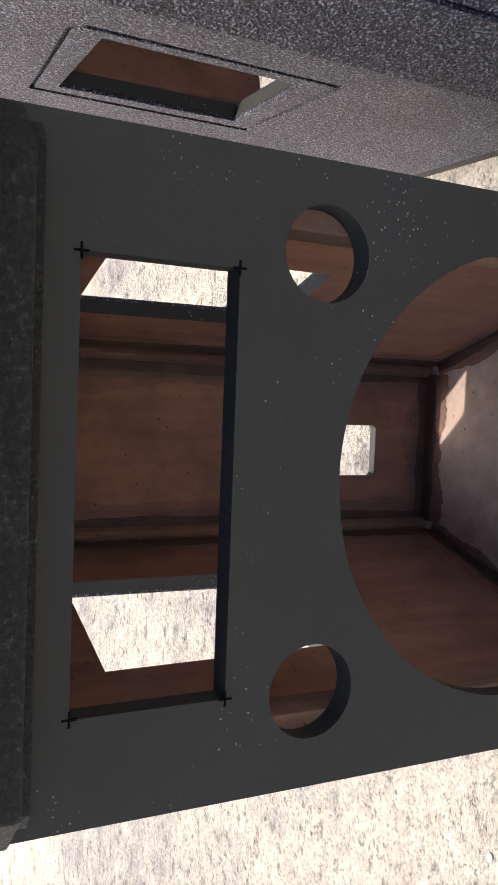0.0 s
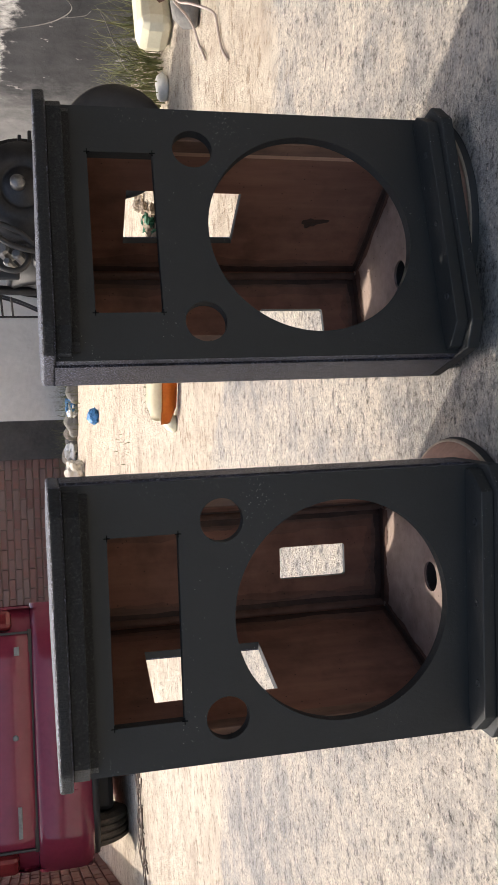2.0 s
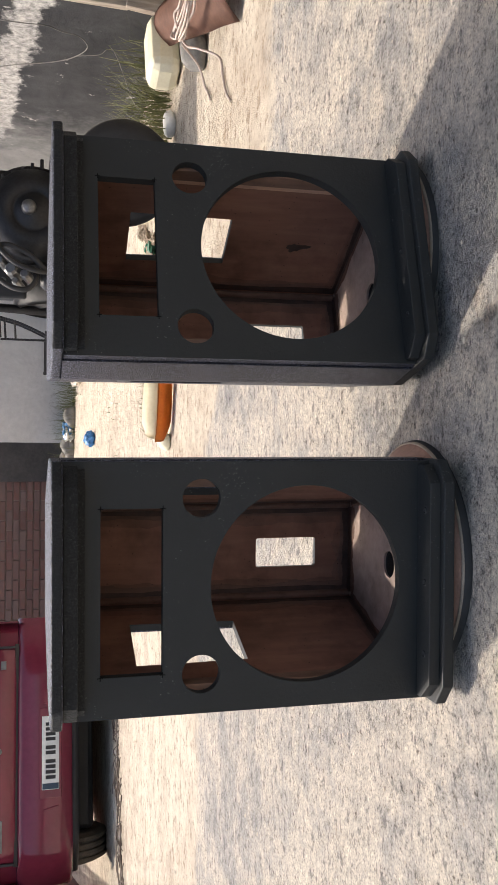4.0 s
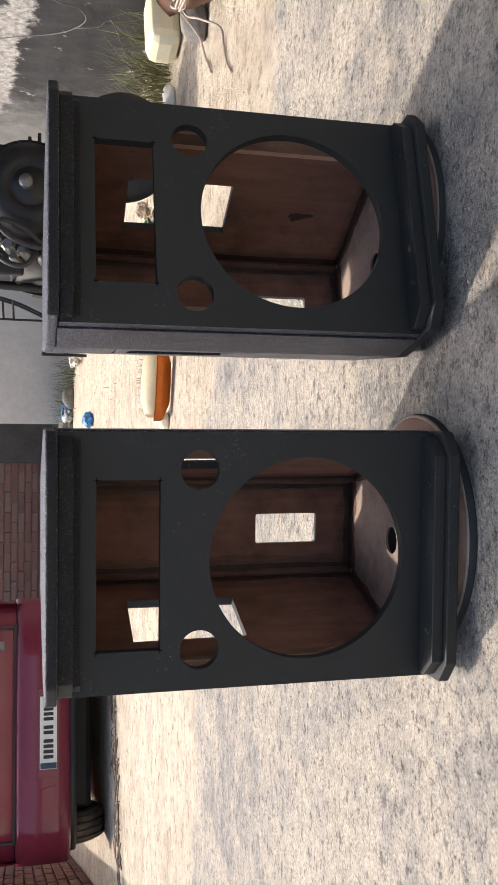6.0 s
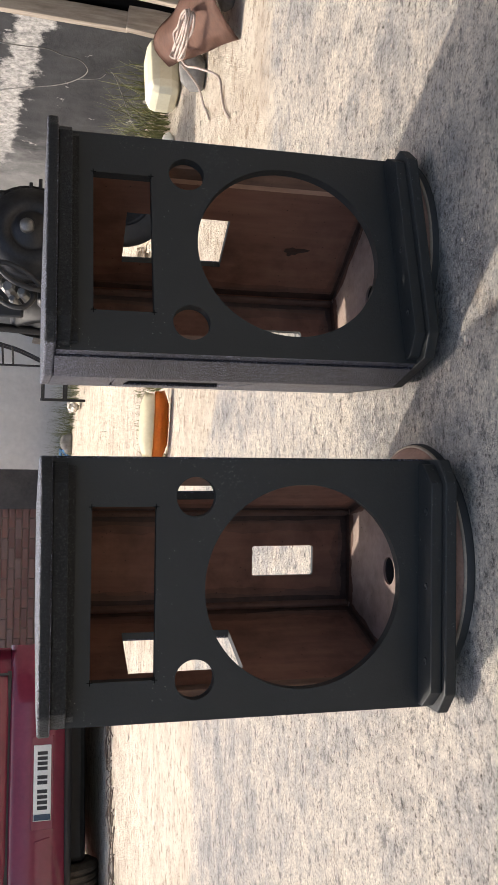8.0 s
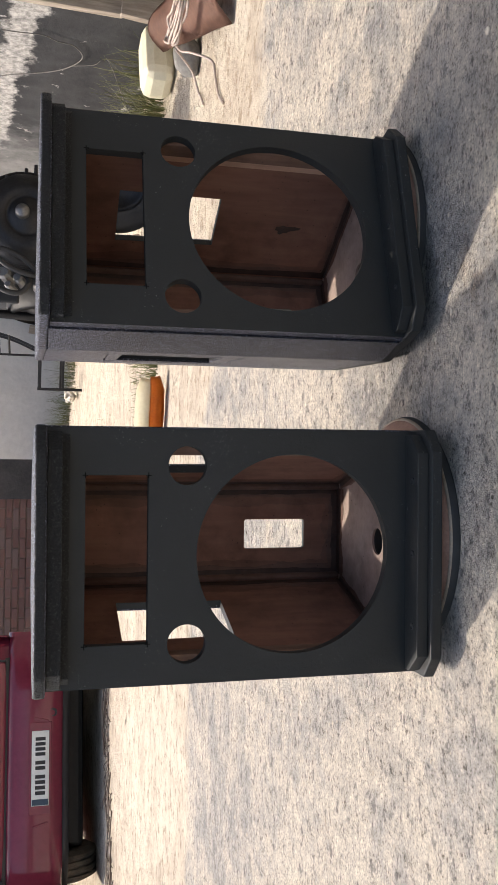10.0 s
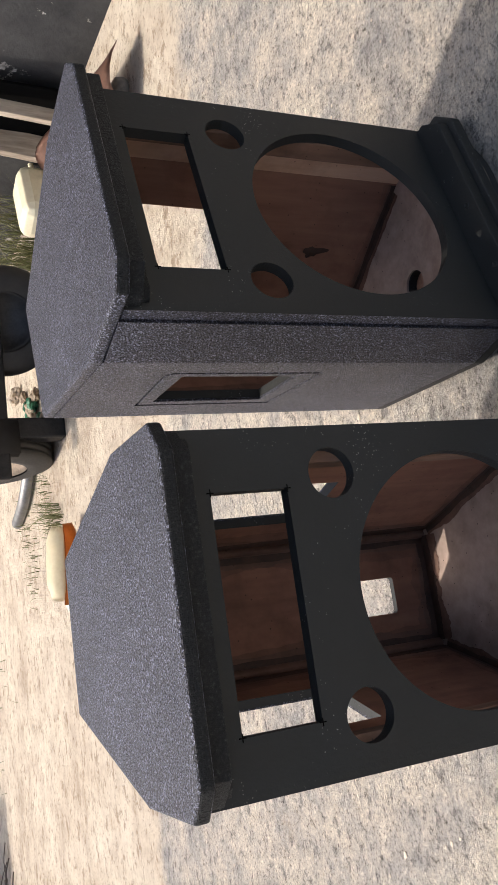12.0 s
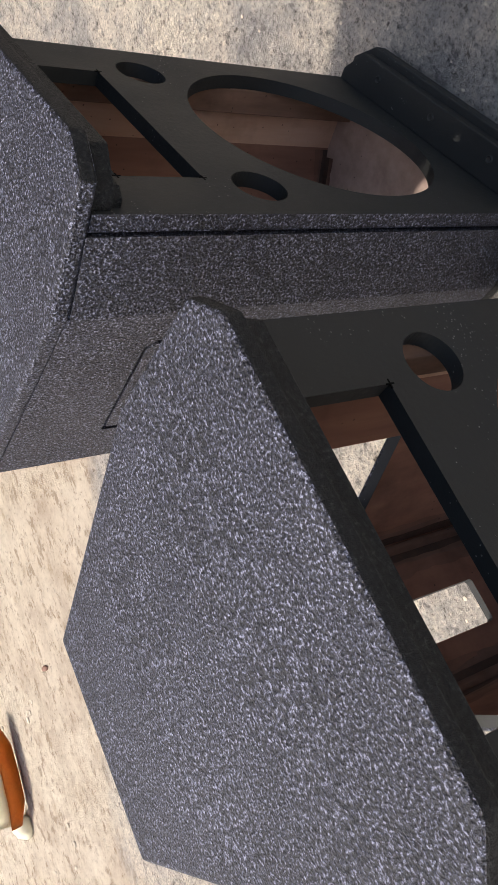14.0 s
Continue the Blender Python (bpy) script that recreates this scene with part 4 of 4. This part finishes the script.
def cable_coil():
    pts = []
    for k in range(46):
        a = 2 * math.pi * k / 11
        wob = 0.014 * noise.noise((k * 0.7, 0.2, 0.1))
        pts.append((1.30 + (0.035 + wob) * math.cos(a), 1.34 + (0.115 + 2 * wob) * math.sin(a) + 0.015 * noise.noise((k * 0.31, 3, 1)), 0.105 + 0.008 * noise.noise((k * 0.9, 1, 5)) + 0.0006 * k))
    pts += [(1.285, 1.46, 0.09), (1.25, 1.40, 0.06), (1.215, 1.36, 0.012), (1.16, 1.34, 0.006), (1.10, 1.30, 0.006), (1.055, 1.245, 0.006)]
    c = finish("cable_coil", tube(pts, 0.0036, 7), CABLE, smooth=True)
    tagged(c, "loosely coiled dusty cable on the rusty sheet", "cable")
    c = finish("loose_cable", tube([(1.30, 1.50, 0.09), (1.27, 1.56, 0.03), (1.22, 1.58, 0.006), (1.185, 1.536, 0.006), (1.15, 1.50, 0.006)], 0.0034, 7), CABLE, smooth=True)
    tagged(c, "short end of dusty cable on the concrete", "cable")
    c = finish("ground_cable", tube([(1.62, 1.06, 0.01), (1.60, 0.992, 0.006), (1.587, 0.92, 0.006), (1.572, 0.86, 0.006), (1.575, 0.80, 0.006), (1.56, 0.74, 0.006), (1.548, 0.66, 0.006), (1.52, 0.52, 0.006)], 0.0045, 7), CABLE, smooth=True)
    tagged(c, "pale cable lying along the foot of the wall", "cable")
    wl = lambda s, z: WALL_AT @ Vector((s, 0.012, z))
    c = finish("wall_cable", tube([wl(0.62, 0.86), wl(0.301, 0.675), wl(0.16, 0.42), wl(0.084, 0.336), wl(0.0, 0.30), wl(-0.079, 0.335), wl(-0.10, 0.40), wl(-0.132, 0.455), wl(-0.13, 0.56), wl(-0.136, 0.661), wl(-0.16, 0.9)], 0.002, 7), STONE, smooth=True)
    tagged(c, "thin cable hanging on the plastered wall", "cable")
    c = finish("hanging_wire", tube([wl(0.084, 0.336), wl(0.05, 0.25), wl(0.0, 0.20), Vector((1.40, 2.30, 0.12)), Vector((1.33, 2.24, 0.03)), Vector((1.30, 2.20, 0.006))], 0.0016, 7), STONE, smooth=True)
    tagged(c, "thin wire trailing down into the weeds", "wire")


cable_coil()


def stone_mesh(sx, sy, sz, seed):
    bm = bmesh.new()
    bmesh.ops.create_icosphere(bm, subdivisions=3, radius=1)
    for v in bm.verts:
        d = 1 + 0.22 * noise.noise(v.co * 1.3 + Vector((seed * 3.1, seed, 0))) + 0.08 * noise.noise(v.co * 4 + Vector((seed, 0, 2)))
        v.co = Vector((v.co.x * sx * d, v.co.y * sy * d, max(v.co.z * sz * d, -0.55 * sz)))
    low = min(v.co.z for v in bm.verts)
    for v in bm.verts:
        v.co.z -= low
    return bm


def stone(name, x, y, sx, sy, sz, rz, seed, material, label, category="stone", z=0.0):
    s = finish(name, stone_mesh(sx, sy, sz, seed), material, smooth=True)
    s.matrix_world = pose(x, y, z, 0, 0, rz)
    return tagged(s, label, category, "stones by the wall" if category == "stone" else "")


stone("stone", 1.60, 0.70, 0.16, 0.045, 0.04, 100, 1, STONE, "long grey stone lying at the foot of the wall")
stone("stone", 1.63, 0.93, 0.12, 0.05, 0.045, 105, 2, STONE, "long weathered stone beside the wall")
stone("stone", 1.66, 0.50, 0.15, 0.05, 0.05, 95, 3, STONE, "rough grey stone by the tarred wall")
stone("stone", 1.34, 1.62, 0.07, 0.05, 0.05, 20, 4, STONE, "pale stone under the rusty sheet")
stone("stone", 1.38, 1.24, 0.035, 0.04, 0.03, 50, 5, STONE, "pale stone propping the rusty sheet")
stone("stone", 1.30, 2.16, 0.05, 0.035, 0.028, 10, 6, WHITE, "whitish stone in the weeds beside the wheel")


def split_log():
    g = thing("split_brick", pose(1.60, 1.03, 0, 0, 0, 62), "broken brick with torn pale grain at one end", "brick")
    part("block", cube(0.085, 0.055, 0.04, pose(0, 0, 0.02), 0.005), STONE, g)
    for k in range(5):
        part("splinter", cube(0.07 + 0.012 * (k % 3), 0.009, 0.02 + 0.004 * (k % 2), pose(0.01, -0.034 - 0.010 * k * 0.8, 0.012, 0, 0, 2 * k - 4), 0.002), TIMBER, g)


split_log()


# ---- litter across the yard ----
def discarded_shell():
    """A long cast-off half casing: cream outside, orange within, lying on its edge."""
    t = thing("broken_casing", pose(0.272, 2.14, 0, 0, 0, -14), "discarded cream and orange plastic casing on the earth", "casing")
    def half(r, a0, a1, length, flare):
        bm = bmesh.new()
        rows = []
        for i in range(15):
            u = i / 14
            x = (u - 0.5) * length
            rr = r * (1 - 0.35 * max(abs(u - 0.5) * 2 - 0.55, 0) / 0.45) * (1 + 0.05 * noise.noise((u * 5, r * 20, 2)))
            rows.append([bm.verts.new((x, rr * math.cos(radians(a0 + (a1 - a0) * j / 10)) * flare, rr * math.sin(radians(a0 + (a1 - a0) * j / 10)))) for j in range(11)])
        for a, b in zip(rows, rows[1:]):
            for j in range(10):
                bm.faces.new((a[j], a[j + 1], b[j + 1], b[j]))
        bmesh.ops.solidify(bm, geom=bm.faces[:], thickness=0.004)
        return bm
    part("orange_side", half(0.062, 180, 262, 0.26, 1.0), ORANGE, t, "orange side", smooth=True).location = (0, 0.0, 0.064)
    part("cream_side", half(0.052, 80, 178, 0.24, 1.0), CANPLASTIC, t, "cream side", smooth=True).location = (0, 0.004, 0.056)
    knob = stone_mesh(0.034, 0.030, 0.030, 3.3)
    bmesh.ops.translate(knob, verts=knob.verts, vec=(-0.140, 0.012, 0.0))
    part("broken_neck", knob, CANPLASTIC, t, "crumpled cream neck", smooth=True)


discarded_shell()


def crumpled(name, x, y, size, seed, material, label, category):
    bm = bmesh.new()
    bmesh.ops.create_icosphere(bm, subdivisions=3, radius=1)
    for v in bm.verts:
        p = v.co.copy()
        d = 1 + 0.55 * noise.noise(p * 1.7 + Vector((seed, 0, 0))) + 0.3 * noise.noise(p * 4.1 + Vector((0, seed, 0)))
        v.co = Vector((p.x * size[0] * d, p.y * size[1] * d, p.z * size[2] * d))
    low = min(v.co.z for v in bm.verts)
    for v in bm.verts:
        v.co.z -= low
    ob = finish(name, bm, material)
    ob.matrix_world = pose(x, y, -0.003, 0, 0, seed * 40)
    return tagged(ob, label, category)


crumpled("plastic_bag", 0.102, 5.58, (0.05, 0.05, 0.04), 1.3, BLUEP, "crumpled blue plastic bag on the earth", "bag")
crumpled("rag", 0.613, 7.08, (0.13, 0.05, 0.05), 2.1, RAG, "white rag dropped beside the metal rack", "rag")
crumpled("rag", -0.45, 7.4, (0.13, 0.07, 0.08), 3.4, RAG, "pale rag lying near the brick wall", "rag")
crumpled("green_bottle", 0.93, 2.62, (0.038, 0.018, 0.018), 4.2, GREENP, "crushed green plastic bottle by the vehicle", "bottle")
crumpled("green_scrap", 0.75, 2.42, (0.02, 0.015, 0.012), 5.2, GREENP, "small green plastic scrap on the earth", "scrap")

heap = random.Random(21)
for k in range(15):
    x, y, r = heap.uniform(0.80, 1.06), heap.uniform(2.50, 2.95), heap.uniform(0.016, 0.034)
    kind, words = ((RAG, "pale torn packaging among scrap by the vehicle"), (TIMBER, "tan cardboard scrap under the stripped vehicle"), (EARTHY, "clod of dusty rubbish among scrap by the vehicle"), (GREENP, "crushed green plastic among scrap by the vehicle"), (TIMBER, "tan cardboard scrap under the stripped vehicle"))[k % 5]
    crumpled("scrap", x, y, (r, r * 0.7, r * 0.6), 7 + k * 0.9, kind, words, "scrap")
stone("stone", 0.80, 2.30, 0.038, 0.034, 0.034, 30, 9, EARTHY, "round brown stone beside the dusty wheel")
stone("stone", 0.412, 1.69, 0.016, 0.007, 0.006, 80, 12, RUST, "small dark clod lying on the concrete")
rnd = random.Random(7)
for k in range(26):
    u = k / 25
    x, y = 0.34 - 0.95 * u + rnd.uniform(-0.10, 0.10), 8.15 + 0.45 * u + rnd.uniform(-0.2, 0.2)
    s = rnd.uniform(0.05, 0.13)
    m_ = (STONE, RAG, STONE, BLUEP, WHITE, STONE, TIMBER)[k % 7]
    if m_ in (RAG, BLUEP, WHITE):
        crumpled("litter", x, y, (s, s * 0.8, s * 0.5), k * 0.7, m_, "crumpled litter heaped at the wall corner", "litter")
    else:
        stone("rubble", x, y, s, s * 0.8, s * 0.8, rnd.uniform(0, 180), k, m_, "lump of rubble heaped at the wall corner", "rubble")


def metal_rack():
    r = thing("metal_rack", pose(0.0, 0.0, 0.0), "black welded steel rack standing by the grey wall", "rack")
    a, b, c, d = (0.625, 6.36), (0.96, 6.28), (0.65, 6.75), (0.93, 6.7)
    for x, y in (a, b, c, d):
        part("leg", cube(0.022, 0.022, 0.36, pose(x, y, 0.18), 0.002), IRON, r)
    for p, q in ((a, b), (c, d), (a, c), (b, d)):
        for z in (0.345, 0.16):
            dx, dy = q[0] - p[0], q[1] - p[1]
            part("rail", cube(math.hypot(dx, dy), 0.02, 0.02, pose((p[0] + q[0]) / 2, (p[1] + q[1]) / 2, z, 0, 0, math.degrees(math.atan2(dy, dx))), 0.002), IRON, r)
    for s in (0.0, 0.16):
        part("sloped_bar", tube([(0.94, 6.32 + s, 0.35), (1.03, 6.34 + s, 0.55), (1.08, 6.36 + s, 0.72)], 0.011, 6), IRON, r)
    for z in (0.60, 0.68, 0.72):
        part("rung", tube([(1.04 + (z - 0.5) * 0.18, 6.34, z), (0.90 + (z - 0.6) * 0.1, 6.36, z - 0.01)], 0.009, 6), IRON, r)
    part("upright", tube([(0.90, 6.36, 0.345), (0.90, 6.36, 0.71)], 0.009, 6), IRON, r)


metal_rack()
lean_board = finish("leaning_board", cube(0.09, 0.02, 0.42, None, 0.003), TIMBER)
lean_board.matrix_world = pose(1.36, 8.34, 0.21, -6, 8, 0)
tagged(lean_board, "short brown board propped upright by the wall", "board")
drain = finish("metal_pipe", merge(tube([(0.70, 2.66, 0.03), (0.60, 2.80, 0.03), (0.545, 3.02, 0.02)], 0.024, 12)), ALLOY, smooth=True)
tagged(drain, "bright bent metal pipe lying on the earth", "pipe")


# ---- weeds ----
def tuft(name, spots, label, height):
    g = random.Random(len(spots) * 13 + int(height * 100))
    bm = bmesh.new()
    for cx, cy, spread, count in spots:
        for _ in range(count):
            x, y = cx + g.gauss(0, spread), cy + g.gauss(0, spread)
            a, h, lean, w = g.uniform(0, 6.28), height * g.uniform(0.4, 1.1), g.uniform(0.1, 0.9), g.uniform(0.0012, 0.003)
            dx, dy = math.cos(a), math.sin(a)
            prev = None
            for k in range(4):
                u = k / 3
                px, py, pz = x + dx * lean * h * u * u, y + dy * lean * h * u * u, h * u * (1 - 0.25 * lean * u)
                ww = w * (1 - u * 0.85)
                cur = (bm.verts.new((px - dy * ww, py + dx * ww, pz)), bm.verts.new((px + dy * ww, py - dx * ww, pz)))
                if prev:
                    bm.faces.new((prev[0], prev[1], cur[1], cur[0]))
                prev = cur
    ob = finish(name, bm, LEAF)
    return tagged(ob, label, "weeds", kind="stuff")


tuft("weeds", [(1.38, 2.36, 0.06, 120), (1.50, 2.38, 0.07, 130), (1.60, 2.30, 0.04, 50), (1.30, 2.44, 0.06, 80), (1.33, 2.22, 0.04, 45)], "thin green and dry weeds along the wall", 0.26)
tuft("grass", [(0.9, 7.3, 0.12, 150), (0.55, 8.0, 0.18, 200), (0.25, 8.2, 0.15, 260), (-0.3, 8.9, 0.25, 260), (-1.2, 9.3, 0.3, 200)], "grass along the foot of the far walls", 0.28)
tuft("green_tuft", [(0.455, 2.36, 0.03, 70), (0.50, 2.50, 0.03, 40)], "green weeds growing beside the broken casing", 0.10)
tuft("dry_grass", [(0.62, 2.55, 0.05, 50), (0.30, 2.85, 0.07, 40), (0.5, 2.9, 0.06, 40), (-0.1, 4.0, 0.25, 40)], "sparse dry grass on the earth", 0.045)


def twigs():
    g = random.Random(3)
    bm = bmesh.new()
    parts = []
    for k in range(70):
        u = g.random()
        x, y = -0.9 - 1.25 * u + g.gauss(0, 0.05), 3.95 - 0.5 * u + g.gauss(0, 0.07)
        a, ln = g.gauss(2.7, 0.5), g.uniform(0.06, 0.32)
        parts.append(tube([(x, y, 0.012), (x + 0.5 * ln * math.cos(a), y + 0.5 * ln * math.sin(a), 0.014 + g.uniform(0, 0.015)), (x + ln * math.cos(a), y + ln * math.sin(a), 0.01)], g.uniform(0.0015, 0.004), 5, None, 3))
    bm.free()
    ob = finish("twigs", merge(*parts), worn("dry_bark", (0.05, 0.032, 0.022), (0.14, 0.095, 0.065), 30), smooth=True)
    tagged(ob, "dark dry twigs swept into a line on the earth", "twigs", kind="stuff")


twigs()


def pebbles():
    g = random.Random(11)
    src = []
    for k in range(5):
        s = bmesh.new()
        bmesh.ops.create_icosphere(s, subdivisions=1, radius=1)
        for v in s.verts:
            v.co *= 1 + 0.3 * noise.noise(v.co * 1.5 + Vector((k * 5.0, 0, 0)))
        src.append(([v.co.copy() for v in s.verts], [[v.index for v in f.verts] for f in s.faces]))
        s.free()
    verts, faces = [], []
    for k in range(2600):
        if k < 1500:
            x, y = g.uniform(-1.6, 1.5), g.uniform(-0.5, 1.7)
            r = abs(g.gauss(0, 0.0013)) + 0.0007
        else:
            x, y = g.uniform(-3.0, 1.3), g.uniform(1.6, 7.5)
            r = abs(g.gauss(0, 0.0028)) + 0.0012
        pts, fs = src[k % 5]
        base = len(verts)
        a = g.uniform(0, 6.28)
        ca, sa = math.cos(a), math.sin(a)
        for p in pts:
            verts.append((x + r * 1.4 * (p.x * ca - p.y * sa), y + r * (p.x * sa + p.y * ca), r * 0.5 * p.z + r * 0.25))
        faces += [[base + i for i in f] for f in fs]
    me = bpy.data.meshes.new("grit")
    me.from_pydata(verts, [], faces)
    me.materials.append(worn("pale_grit", (0.42, 0.36, 0.28), (0.66, 0.58, 0.47), 40))
    ob = new("grit", me)
    tagged(ob, "loose grit and small stones strewn on the yard", "grit", kind="stuff")


pebbles()


# ---- bricks of the far wall, laid last ----
def bricks():
    g = random.Random(5)
    shapes = []
    for k in range(4):
        me = bpy.data.meshes.new("brick")
        b = cube(0.222, 0.035, 0.066, None, 0.004)
        for v in b.verts:
            v.co += Vector((g.uniform(-1, 1), g.uniform(-1, 1), g.uniform(-1, 1))) * 0.002
        b.to_mesh(me)
        b.free()
        me.materials.append(BRICK)
        shapes.append(me)
    for row in range(13):
        for col in range(23):
            ob = new("brick", shapes[g.randrange(4)])
            ob.parent = wall_side
            ob.matrix_local = pose(0.13 + 0.236 * (col + (0.5 if row % 2 else 0)), -0.004 + g.uniform(-0.004, 0.004), 0.04 + row * 0.079, 0, g.uniform(-0.5, 0.5), g.uniform(-0.6, 0.6))
    rest = []
    for row in range(38):
        z = 0.04 + row * 0.079
        for col in range(38):
            x = 4.38 - 0.236 * (col + (0.5 if row % 2 else 0))
            if x < -4.4:
                continue
            m = pose(x - 0.0, -0.004 + g.uniform(-0.004, 0.004), z, 0, g.uniform(-0.5, 0.5), g.uniform(-0.6, 0.6))
            if row < 14 and col < 20:
                ob = new("brick", shapes[g.randrange(4)])
                ob.parent = wall_brick
                ob.matrix_local = m
            else:
                rest.append(m)
    verts, faces = [], []
    for m in rest:
        base = len(verts)
        for sx, sy, sz in ((-1, -1, -1), (1, -1, -1), (1, 1, -1), (-1, 1, -1), (-1, -1, 1), (1, -1, 1), (1, 1, 1), (-1, 1, 1)):
            verts.append(m @ Vector((sx * 0.111, sy * 0.0175, sz * 0.033)))
        faces += [[base + i for i in f] for f in ((0, 3, 2, 1), (4, 5, 6, 7), (0, 1, 5, 4), (1, 2, 6, 5), (2, 3, 7, 6), (3, 0, 4, 7))]
    me = bpy.data.meshes.new("upper_bricks")
    me.from_pydata(verts, [], faces)
    me.materials.append(BRICK)
    ob = new("upper_bricks", me)
    ob.parent = wall_brick
    tagged(ob, kind="stuff")


bricks()
